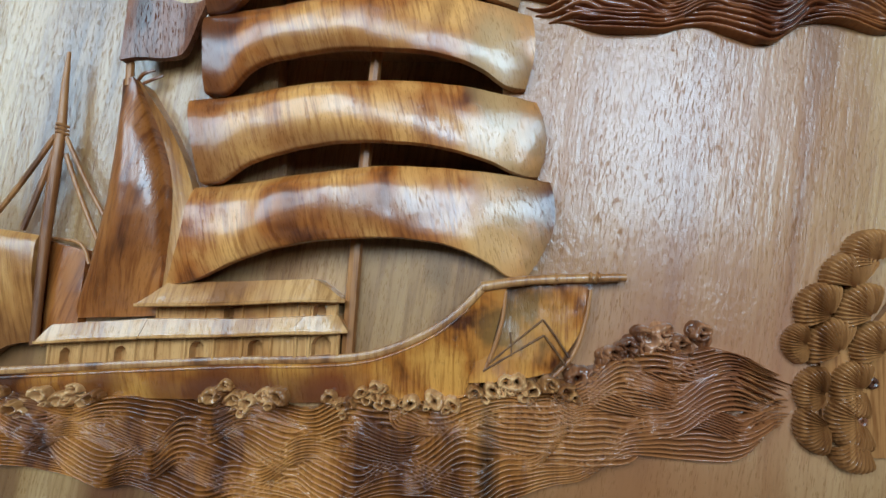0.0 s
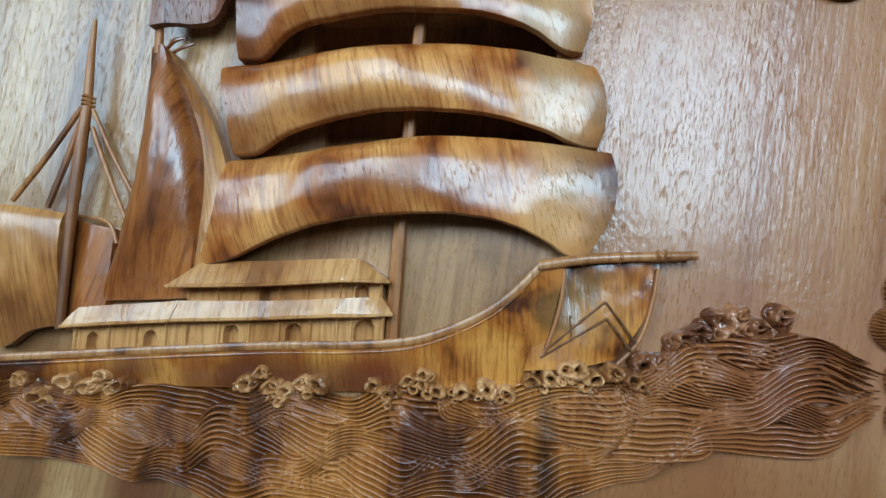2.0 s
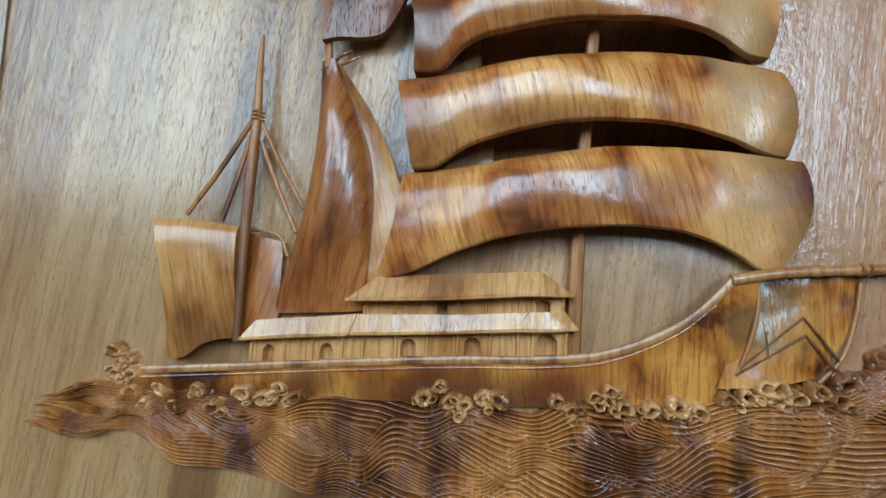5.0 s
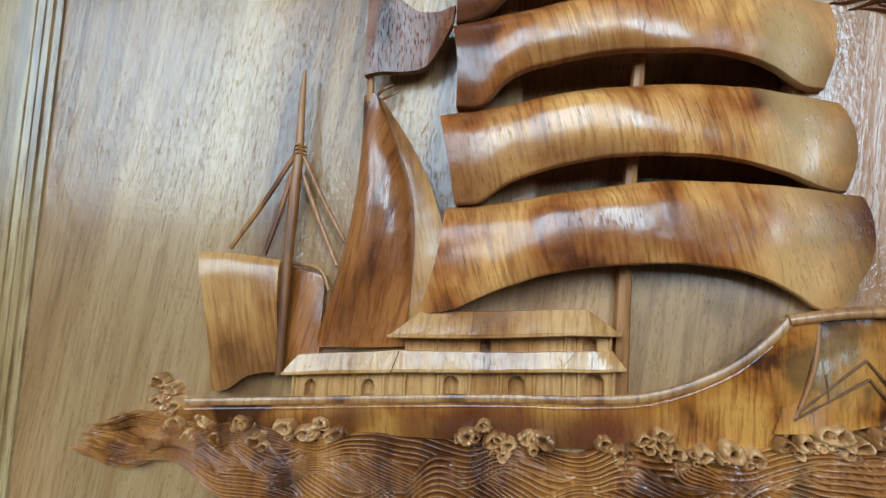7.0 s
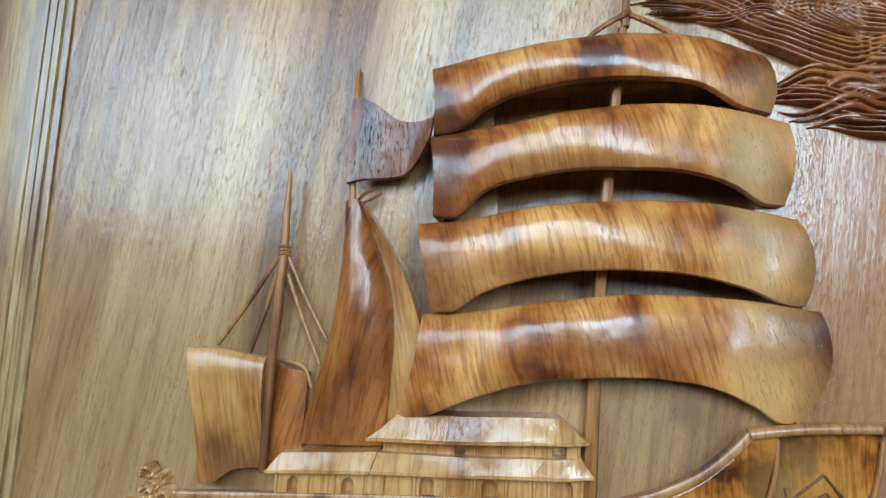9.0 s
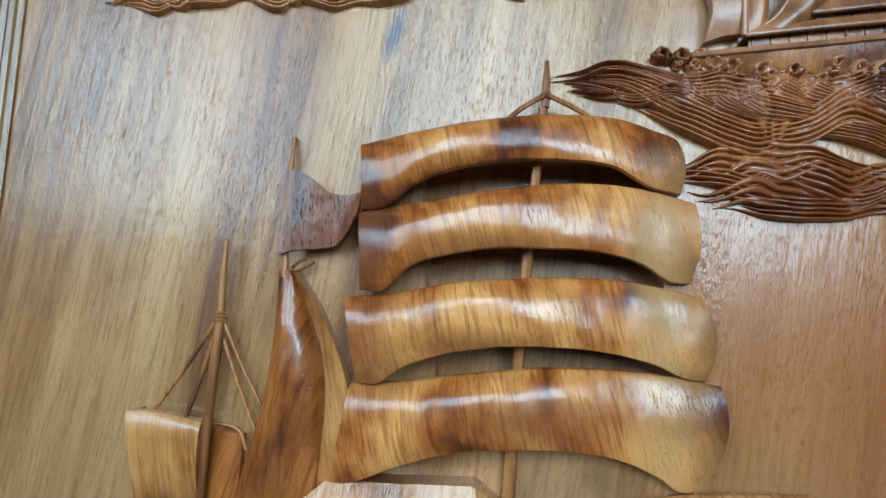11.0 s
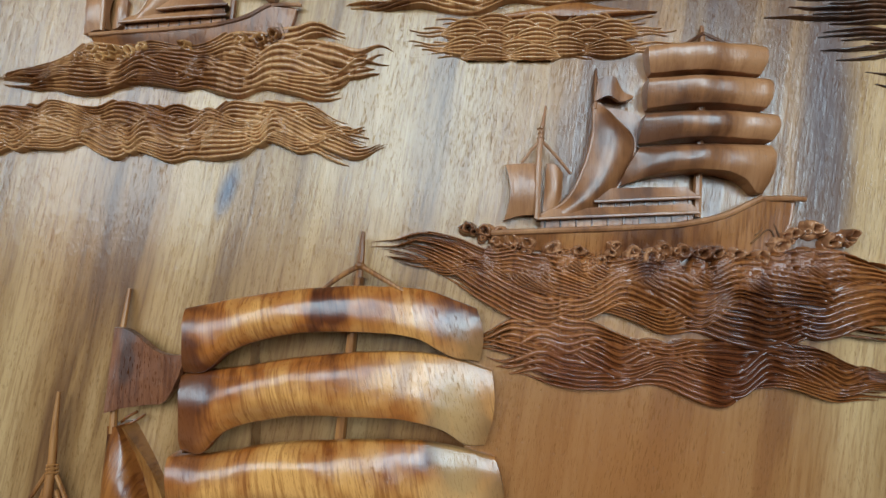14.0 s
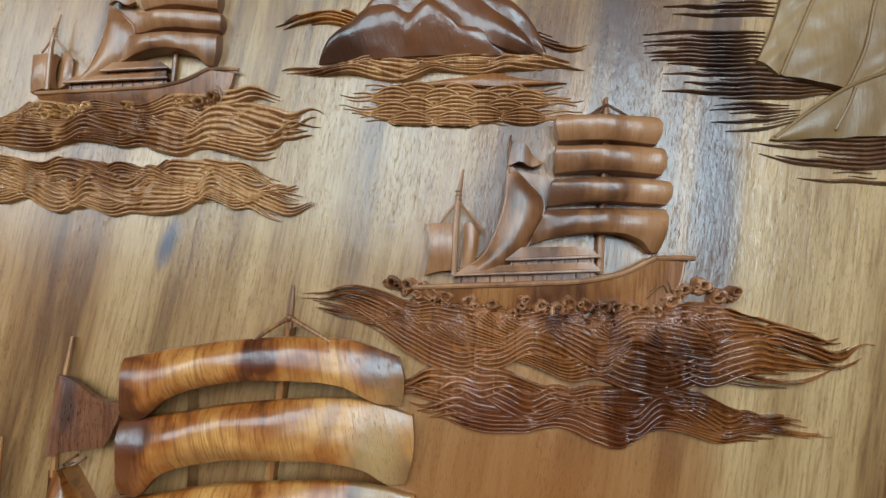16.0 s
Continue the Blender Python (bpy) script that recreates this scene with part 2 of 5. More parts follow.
red_wood = wood("red_wood", (0.36, 0.145, 0.058), (0.25, 0.088, 0.030), (0.12, 0.036, 0.011), band=14, figure=1.2, pores=0.3, gloss=0.42, coat=0.75, relief=0.25, stretch=0.5, depth=0.4, streaks=0.15, sheen=0.32, under=0.35)
small_hull_wood = wood("small_hull_wood", (0.33, 0.118, 0.034), (0.225, 0.070, 0.018), (0.10, 0.028, 0.007), band=9, figure=1.4, pores=0.4, gloss=0.40, coat=0.4, relief=0.4, stretch=0.5, streaks=0.12, sheen=0.3)
streak_wood = wood("streak_wood", (0.15, 0.056, 0.024), (0.085, 0.029, 0.012), (0.034, 0.011, 0.005), band=14, figure=0.4, pores=0.3, gloss=0.3, coat=0.5, relief=0.12)
hill_wood = wood("hill_wood", (0.15, 0.044, 0.014), (0.10, 0.028, 0.009), (0.05, 0.014, 0.005), turn=20, band=7, figure=1.4, pores=0.2, gloss=0.42, coat=0.7, relief=0.22, stretch=0.7, streaks=0.1, depth=0.3, sheen=0.16, under=0.2)
cliff_wood = wood("cliff_wood", (0.30, 0.160, 0.064), (0.255, 0.132, 0.052), (0.20, 0.098, 0.036), band=6, figure=0.8, pores=0.15, gloss=0.45, coat=0.3, relief=0.30, stretch=0.6, streaks=0.1, depth=0.2, sheen=0.3)
pine_wood = wood("pine_wood", (0.38, 0.160, 0.052), (0.26, 0.095, 0.028), (0.12, 0.037, 0.010), band=10, figure=0.4, pores=0.2, gloss=0.32, coat=0.6, relief=0.10, sheen=0.14, under=0.1)
foam_wood = wood("foam_wood", (0.56, 0.270, 0.105), (0.40, 0.165, 0.052), (0.18, 0.058, 0.016), band=26, figure=0.8, pores=0.1, gloss=0.30, coat=1.0, relief=0.4, stretch=0.6, sheen=0.10, under=0.08)
red_foam_wood = wood("red_foam_wood", (0.40, 0.165, 0.075), (0.27, 0.095, 0.037), (0.12, 0.036, 0.013), band=26, figure=0.8, pores=0.1, gloss=0.3, coat=1.0, relief=0.4, stretch=0.6, sheen=0.10, under=0.08)
spar_wood = wood("spar_wood", (0.37, 0.140, 0.038), (0.26, 0.086, 0.021), (0.13, 0.040, 0.010), band=25, figure=0.6, pores=0.3, gloss=0.48, coat=0.2, relief=0.25, sheen=0.3)
rail_wood = wood("rail_wood", (0.40, 0.175, 0.060), (0.29, 0.105, 0.030), (0.13, 0.040, 0.010), band=18, figure=0.8, pores=0.4, gloss=0.38, coat=0.45, relief=0.25, stretch=0.6)
frame_wood = wood("frame_wood", (0.454, 0.283, 0.123), (0.312, 0.169, 0.062), (0.173, 0.076, 0.024), band=13, figure=0.15, pores=0.6, gloss=0.34, coat=0.4, relief=0.1)


def paint(name, colour, rough, scale):
    m, t, shader = graph(name)
    geo = t.nodes.new("ShaderNodeNewGeometry").outputs["Position"]
    patch = ramp(t, noise_at(t, geo, scale, 5.0), [(0.3, tuple(0.86 * c for c in colour)), (0.7, colour)])
    t.links.new(patch, shader.inputs["Base Color"])
    shader.inputs["Roughness"].default_value = rough
    bump = node(t, "Bump", _0=0.2, _1=0.002)
    t.links.new(noise_at(t, geo, 90.0, 3.0), bump.inputs["Height"])
    t.links.new(bump.outputs[0], shader.inputs["Normal"])
    return m


# surfaces of the unseen room, kept dark so that little light bounces back
wall_paint = paint("wall_paint", (0.11, 0.09, 0.07), 0.7, 1.5)
ceiling_paint = paint("ceiling_paint", (0.10, 0.07, 0.045), 0.8, 1.2)
room_floor = paint("room_floor", (0.09, 0.065, 0.045), 0.35, 2.5)
white_paint = paint("white_paint", (0.78, 0.78, 0.76), 0.45, 4.0)

# ---- mesh helpers ----


def thing(name, at, label, category, group="", kind=""):
    ob = new(name)
    ob.location = at
    ob.empty_display_size = 0.02
    return tagged(ob, label, category, group, kind)


def put_mesh(name, verts, faces, material, parent=None, label="", angle=38, **tags):
    """One mesh object from world places; under a parent its places count from the parent's."""
    base = Vector((0, 0, 0))
    p = parent
    while p:
        base += p.location
        p = p.parent
    data = bpy.data.meshes.new(name)
    data.from_pydata([tuple(Vector(v) - base) for v in verts] if parent else [tuple(v) for v in verts], [], faces)
    data.materials.append(material)
    data.update()
    data.shade_smooth()
    data.set_sharp_from_angle(angle=radians(angle))
    ob = new(name, data)
    ob.parent = parent
    return tagged(ob, label, **tags)


def spline(points, n):
    """n places along a smooth curve through the points, even by their spacing."""
    p = np.array(points, float)
    s = np.r_[0, np.cumsum(np.maximum(np.linalg.norm(np.diff(p[:, :2], axis=0), axis=1), 1e-6))]
    tangent = np.gradient(p, s, axis=0) if len(p) > 2 else np.repeat((p[1:] - p[:1]) / s[-1], 2, 0)
    q = np.linspace(0, s[-1], n)
    k = np.clip(np.searchsorted(s, q, side="right") - 1, 0, len(s) - 2)
    h = s[k + 1] - s[k]
    f = ((q - s[k]) / h)[:, None]
    h = h[:, None]
    return (2 * f**3 - 3 * f**2 + 1) * p[k] + (f**3 - 2 * f**2 + f) * h * tangent[k] + (3 * f**2 - 2 * f**3) * p[k + 1] + (f**3 - f**2) * h * tangent[k + 1]


def ease(x, a, b):
    f = np.clip((x - a) / (b - a), 0, 1)
    return f * f * (3 - 2 * f)


def grid_faces(nu, nv, start=0, flip=False):
    out = []
    for i in range(nu - 1):
        for j in range(nv - 1):
            a, b = start + i * nv + j, start + (i + 1) * nv + j
            q = (a, a + 1, b + 1, b)
            out.append(q[::-1] if flip else q)
    return out


def relief(name, top, bottom, material, parent, label="", nu=40, nv=16, bulge=None, bow=None, shell=0.0, wall_left=False, uneven=0.0011, lip=0.0, **tags):
    """A carved form between two edges of (x, z, height over the board). bulge(u, v) adds height, bow(u, v) shifts x and z.
    shell: thickness of a form that is cut free behind; 0: solid down to the board."""
    a, b = spline(top, nu), spline(bottom, nu)
    vv = np.linspace(0, 1, nv)[None, :]
    if lip:
        vv = np.r_[0, 0.012, np.linspace(0.035, 0.97, nv - 4), 0.988, 1][None, :]
    v = vv[:, :, None]
    u = np.linspace(0, 1, nu)[:, None]
    g = a[:, None] * (1 - v) + b[:, None] * v
    if bulge:
        g[:, :, 2] += bulge(u, vv)
    if bow:
        dx, dz = bow(u, vv)
        g[:, :, 0] += dx
        g[:, :, 1] += dz
    for i in range(nu):
        for j in range(nv):
            p = Vector((g[i, j, 0], g[i, j, 1], 0.37))
            soft = noise.noise(p * 30.0) + 0.45 * noise.noise(p * 75.0)
            g[i, j, 2] += uneven * soft
            g[i, j, 1] += 0.6 * uneven * noise.noise(p * 55.0 + Vector((7.1, 3.3, 1.0)))
    g[:, 0, 2] -= lip
    g[:, -1, 2] -= lip
    e1, e2 = g[nu // 2, -1] - g[nu // 2, 0], g[-1, nv // 2] - g[0, nv // 2]
    flip = e1[1] * e2[0] - e1[0] * e2[1] > 0
    front = np.stack([g[:, :, 0], -g[:, :, 2], g[:, :, 1]], -1).reshape(-1, 3)
    faces = grid_faces(nu, nv, 0, flip)
    if shell:
        back = front.copy()
        back[:, 1] = np.minimum(back[:, 1] + shell, 0.003)
        if wall_left:
            back[:nv, 1] = 0.003
            back[nv : 2 * nv, 1] = 0.003
            back[-3 * nv :, 1] = 0.003
    loop = [i * nv for i in range(nu)] + [(nu - 1) * nv + j for j in range(1, nv)] + [i * nv + nv - 1 for i in range(nu - 2, -1, -1)] + [j for j in range(nv - 2, 0, -1)]
    n = len(front)
    if shell:
        verts = np.r_[front, back]
        faces += grid_faces(nu, nv, n, not flip)
        rim = [k + n for k in loop]
    else:
        skirt = front[loop].copy()
        skirt[:, 1] = 0.002
        verts = np.r_[front, skirt]
        rim = [n + k for k in range(len(loop))]
    for k in range(len(loop)):
        m = (k + 1) % len(loop)
        q = (loop[k], rim[k], rim[m], loop[m])
        faces.append(q if flip else q[::-1])
    return put_mesh(name, verts, faces, material, parent, label, **tags)


def rod(name, points, material, parent, label="", sides=8, n=14, flat=1.0, solid=False, **tags):
    """A round bar along a smooth line of (x, z, height, radius); solid: left standing on the board, not cut free."""
    p = spline(points, n)
    verts, faces = [], []
    for k in range(n):
        d = p[min(k + 1, n - 1), :2] - p[max(k - 1, 0), :2]
        d = d / max(np.linalg.norm(d), 1e-9)
        for s in range(sides):
            w = 2 * math.pi * s / sides
            r = max(p[k, 3], 1e-4)
            verts.append((p[k, 0] - d[1] * r * math.cos(w), 0.002 if solid and math.sin(w) < -0.01 else -p[k, 2] - r * flat * math.sin(w), p[k, 1] + d[0] * r * math.cos(w)))
    for k in range(n - 1):
        for s in range(sides):
            m = (s + 1) % sides
            faces.append((k * sides + s, k * sides + m, (k + 1) * sides + m, (k + 1) * sides + s))
    faces.append(tuple(range(sides))[::-1])
    faces.append(tuple((n - 1) * sides + s for s in range(sides)))
    return put_mesh(name, verts, faces, material, parent, label, **tags)


def box(name, x0, x1, y0, y1, z0, z1, material, parent=None, label="", bevel=0.0, **tags):
    bm = bmesh.new()
    bmesh.ops.create_cube(bm, size=1.0)
    for v in bm.verts:
        v.co = ((x0 + x1) / 2 + v.co.x * (x1 - x0), (y0 + y1) / 2 + v.co.y * (y1 - y0), (z0 + z1) / 2 + v.co.z * (z1 - z0))
    if bevel:
        bmesh.ops.bevel(bm, geom=bm.edges[:], offset=bevel, segments=2, affect="EDGES")
    bm.verts.index_update()
    verts, faces = [tuple(v.co) for v in bm.verts], [tuple(v.index for v in f.verts) for f in bm.faces]
    bm.free()
    return put_mesh(name, verts, faces, material, parent, label, **tags)


def strands(place, count, wander=0.0):
    """Which strand a place (0 to 1 across a bundle) belongs to, and how far it lies from that strand's middle (0 to 1)."""
    q = np.clip(place, 0, 0.99999) * count + wander
    which = np.clip(np.floor(q), 0, count - 1).astype(int)
    return which, np.clip(np.abs(2 * (q - which) - 1), 0, 1)


def slot(off):
    """Height of a strand from its middle (0) to the cut beside it (1): a softly rounded back, then a steep, narrow cut."""
    return 1 - 0.22 * np.clip(off / 0.62, 0, 1) ** 2 - 0.78 * ease(off, 0.55, 0.82)


def field_mesh(xs, zs, h, keep):
    """Places and faces of a height field over the board where keep holds."""
    cell = keep[:-1, :-1] | keep[1:, :-1] | keep[:-1, 1:] | keep[1:, 1:]
    need = np.zeros(keep.shape, bool)
    for i, j in ((0, 0), (1, 0), (0, 1), (1, 1)):
        need[i : keep.shape[0] - 1 + i, j : keep.shape[1] - 1 + j] |= cell
    number = -np.ones(keep.shape, int)
    number[need] = np.arange(need.sum())
    gx, gz = np.meshgrid(xs, zs, indexing="ij")
    i, j = np.nonzero(cell)
    return np.stack([gx[need], -h[need], gz[need]], -1), np.stack([number[i, j], number[i + 1, j], number[i + 1, j + 1], number[i, j + 1]], -1)


def wave_band(name, top, bottom, material, label, seed, pitch=0.0044, rows=4, length=0.13, swell=0.009, fingers=(0.08, 0.08), height=1.0, braid=0.0042, cut=0.0076, group="", locks=(), wide=0.92, bulk=1.0):
    """Carved water: bundles of combed strands that wind past one another, each by turns over and under its neighbours; the strands run out in points."""
    braid, cut = braid * bulk, cut * (0.35 + 0.65 * bulk)
    rng = np.random.default_rng(seed)
    ts, bs = spline(top, 200), spline(bottom, 200)
    x0, x1 = min(ts[0, 0], bs[0, 0]), max(ts[-1, 0], bs[-1, 0])
    x = np.arange(x0, x1, 0.0014)
    zt, zb = np.interp(x, ts[:, 0], ts[:, 1]), np.interp(x, bs[:, 0], bs[:, 1])
    z = np.arange(zb.min() - 0.9 * swell, zt.max() + 0.004, 0.00036)
    Z = z[None, :]
    floor_h = -0.0016
    h = np.full((len(x), len(z)), floor_h)
    tall = float(np.max(zt - zb))
    room = np.clip(1.4 * (zt - zb) / tall, 0, 1)
    lobes = rng.permutation(np.linspace(0, 1, rows)) if rows > 1 else [0.0]
    phase = rng.uniform(0, 6.28)
    for r in range(rows):
        wave = length * rng.uniform(0.93, 1.09)
        phase += rng.uniform(0.7, 2.0)
        w = 2 * math.pi * x / wave + phase + 0.6 * np.sin(2 * math.pi * x / (2.7 * wave) + rng.uniform(0, 6.28))
        outer = 0.55 if r in (0, rows - 1) else 1.0
        step = (zt - zb) / rows
        half = step * wide * (1 + 0.34 * np.sin(0.5 * w + 2.1 * r) * (rows > 1)) if rows > 1 else 0.5 * step
        inset = (0.80 if rows > 1 else 0.5) * step
        middle = zt - inset - (zt - zb - 2 * inset) * r / max(rows - 1, 1) + (outer * swell * np.sin(w + 0.45 * np.sin(w)) * room if rows > 1 else swell * np.sin(w) * room)
        count = max(3, int(round(2 * float(np.mean(half)) / pitch)))
        lift = braid * np.sin(w + 1.1 + math.pi * (r % 2)) if rows > 1 else np.zeros(len(x))
        place = 0.5 - (Z - middle[:, None]) / (2 * half[:, None])
        inside = (place > 0) & (place < 1)
        wander = 0.10 * np.sin(2 * math.pi * x / 0.037 + 3 * r)[:, None] * np.sin(math.pi * np.clip(place, 0, 1))
        which, off = strands(place, count, wander)
        edge = np.abs(2 * (np.arange(count) + 0.5) / count - 1)
        span = (0.22 * lobes[r] + 0.18 * edge + 0.62 * rng.uniform(0, 1, count) ** 1.3) if rows > 1 else rng.uniform(0, 1, count) ** 1.2
        span2 = (0.22 * lobes[r - 1] + 0.18 * edge + 0.62 * rng.uniform(0, 1, count) ** 1.3) if rows > 1 else rng.uniform(0, 1, count) ** 1.2
        ends = np.clip((x[:, None] - (x0 + fingers[0] * span)[None]) / 0.040, 0, 1) * np.clip(((x1 - fingers[1] * span2)[None] - x[:, None]) / 0.040, 0, 1)
        taper = np.take_along_axis(ends, which, axis=1)
        reach = 0.16 + 0.84 * taper ** 0.8
        off = off / reach
        crown = 0.0032 * bulk * (1 - (2 * place - 1) ** 2) if rows > 1 else 0.0006
        tone = rng.uniform(0.8, 1.1, count)[which]
        body = (0.0026 * bulk * (rows > 1) + lift[:, None] + crown) * taper ** 0.7
        ridge = height * cut * tone * (0.35 + 0.65 * taper) * slot(np.clip(off, 0, 1))
        own = np.where(inside & (taper > 0) & (off <= 1.0), np.maximum(body, -0.0004) + ridge, floor_h)
        h = np.maximum(h, own)
    # above the upper edge the water is cut away
    h = np.where(Z > zt[:, None] + 0.0015, np.minimum(h, floor_h + np.clip(0.004 - (Z - zt[:, None]), -1, 0.004)), h)
    # bundles that fall from the foam and sweep into the rows below
    for lx, lz, reach, drop in locks:
        n, count = 60, 7
        f = np.linspace(0, 1, n)
        cx = lx + reach * f ** 1.7 - 0.16 * reach * np.sin(math.pi * f)
        cz = lz - drop * (1 - (1 - f) ** 1.9) + 0.0030 * np.sin(2 * math.pi * np.clip(f - 0.3, 0, 1))
        tx, tz = np.gradient(cx), np.gradient(cz)
        long = np.sqrt(tx**2 + tz**2)
        half = 0.5 * count * 0.0030 * (0.72 + 0.5 * np.sin(math.pi * f ** 0.8)) * (1 - 0.75 * f ** 3)
        i0, i1 = np.searchsorted(x, [cx.min() - 0.016, cx.max() + 0.004])
        j0, j1 = np.searchsorted(z, [cz.min() - 0.016, cz.max() + 0.016])
        if i1 - i0 < 2 or j1 - j0 < 2:
            continue
        px, pz = np.meshgrid(x[i0:i1], z[j0:j1], indexing="ij")
        d2 = (px[..., None] - cx) ** 2 + (pz[..., None] - cz) ** 2
        k = np.argmin(d2, axis=-1)
        side = ((px - cx[k]) * -tz[k] + (pz - cz[k]) * tx[k]) / long[k]
        along = ((px - cx[k]) * tx[k] + (pz - cz[k]) * tz[k]) / long[k]
        place = 0.5 - side / (2 * half[k])
        which, off = strands(place, count)
        fade = 1 - ease(f[k], 0.55, 1.0)
        own = 0.0010 + 0.0052 * fade + 0.0014 * (1 - (2 * place - 1) ** 2) * fade + height * cut * slot(off)
        ok = (place > 0) & (place < 1) & (np.abs(along) < 0.0025)
        h[i0:i1, j0:j1] = np.where(ok, np.maximum(h[i0:i1, j0:j1], own), h[i0:i1, j0:j1])
    h += np.where(h > 0, 0.0004 * np.sin(61 * x[:, None] * 3 + 40 * Z) * np.sin(170 * Z), 0)
    verts, faces = field_mesh(x, z, h, h > floor_h + 0.0001)
    data = bpy.data.meshes.new(name)
    data.from_pydata(verts.tolist(), [], faces.tolist())
    data.materials.append(material)
    data.update()
    data.shade_smooth()
    return tagged(new(name, data), label, "carved waves", group, "stuff")


def scale_waves(rows, half, tall, apart, label, material):
    """Water carved as overlapping scales: each a low dome of nested arcs, every row lying over the one above; thin lines run out at the sides. rows: first x, foot z, how many."""
    x = np.arange(min(r[0] for r in rows) - half - 0.045, max(r[0] + (r[2] - 1) * apart for r in rows) + half + 0.045, 0.0010)
    z = np.arange(rows[-1][1] - 0.004, rows[0][1] + tall + 0.004, 0.00036)
    X, Z = np.meshgrid(x, z, indexing="ij")
    h = np.full(X.shape, -0.0016)
    for k, (first, foot, many) in enumerate(rows):
        for side, edge in ((-1, first - half), (1, first + (many - 1) * apart + half)):
            run = (X - edge) * side
            for j in range(3):
                line = foot + tall * (0.12 + 0.24 * j) + 0.0014 * np.sin(140 * X + 2 * k + j) + 0.05 * run * (j - 0.6)
                thin = 0.0016 * np.clip(1 - run / (0.020 + 0.008 * ((k + j) % 3)), 0, 1) ** 0.6
                off = np.abs(Z - line) / np.maximum(thin, 1e-5)
                h = np.where((run > -0.010) & (off < 1), np.maximum(h, 0.0026 * (1 - off**2)), h)
        for j in range(many):
            cx = first + apart * j + 0.005 * math.sin(5 * j + 3 * k)
            foot_z, top_z = foot + 0.0022 * math.sin(4 * j + 2.3 * k), tall * (1 + 0.14 * math.sin(7 * j + k))
            bow = np.clip(1 - ((X - cx) / half) ** 2, 0.001, 1)
            q = (Z - foot_z + 0.009 * bow) / (top_z * bow + 0.009 * bow)
            which, off = strands(q, 5)
            own = 0.0012 + 0.0036 * q * bow + (0.0008 + 0.0052 * bow) * slot(off)
            h = np.where((q < 1) & (q > 0) & (bow > 0.04), own, h)
    verts, faces = field_mesh(x, z, h, h > -0.0015)
    data = bpy.data.meshes.new("sea_waves")
    data.from_pydata(verts.tolist(), [], faces.tolist())
    data.materials.append(material)
    data.update()
    data.shade_smooth()
    return tagged(new("sea_waves", data), label, "carved waves", "carved waves", "stuff")


def ruffle(gx, gz, size, a, b):
    """Places shifted a little, so that no ring is a true circle."""
    return gx + size * (0.16 * np.sin(gz * 2.3 / size + a) + 0.07 * np.sin(gx * 5.1 / size + b)), gz + size * (0.16 * np.sin(gx * 2.1 / size + b) + 0.07 * np.sin(gz * 4.7 / size + a))


def curl(x, z, size, base, high, opening, seed, material, parent):
    """One curl of foam: a thick lip rolled round a deep drilled hole, open on one side."""
    rng = np.random.default_rng(seed)
    hole, lip = size * rng.uniform(0.80, 0.95), size * rng.uniform(0.46, 0.58)
    far_out = 1.25 * (hole + lip)
    xs, zs = np.arange(x - far_out, x + far_out, 0.00055), np.arange(z - far_out, z + far_out, 0.00055)
    gx, gz = np.meshgrid(xs, zs, indexing="ij")
    wx, wz = ruffle(gx, gz, size, *rng.uniform(0, 6.28, 2))
    dx, dz = wx - x, (wz - z) * rng.uniform(1.0, 1.3)
    turn = np.arctan2(dz, dx) - opening
    gap = 0.5 + 0.5 * np.cos(turn)
    r = np.sqrt(dx**2 + dz**2)
    across = (r - hole * (1 + 0.10 * np.sin(turn))) / (lip * (1 - 0.35 * gap ** 4))
    rise = 1 - 0.38 * gap ** 3 + 0.10 * np.sin(3 * turn + seed)
    h = high * rise * np.clip(1 - across**2, 0, 1) ** 0.5
    h += np.where(h > 0.3 * high, 0.05 * high * np.sin(gx * 9 / size) * np.sin(gz * 8 / size + seed), 0)
    verts, faces = field_mesh(xs, zs, base + h, np.abs(across) < 0.995)
    return put_mesh("curl", verts.tolist(), faces.tolist(), material, parent, angle=180)


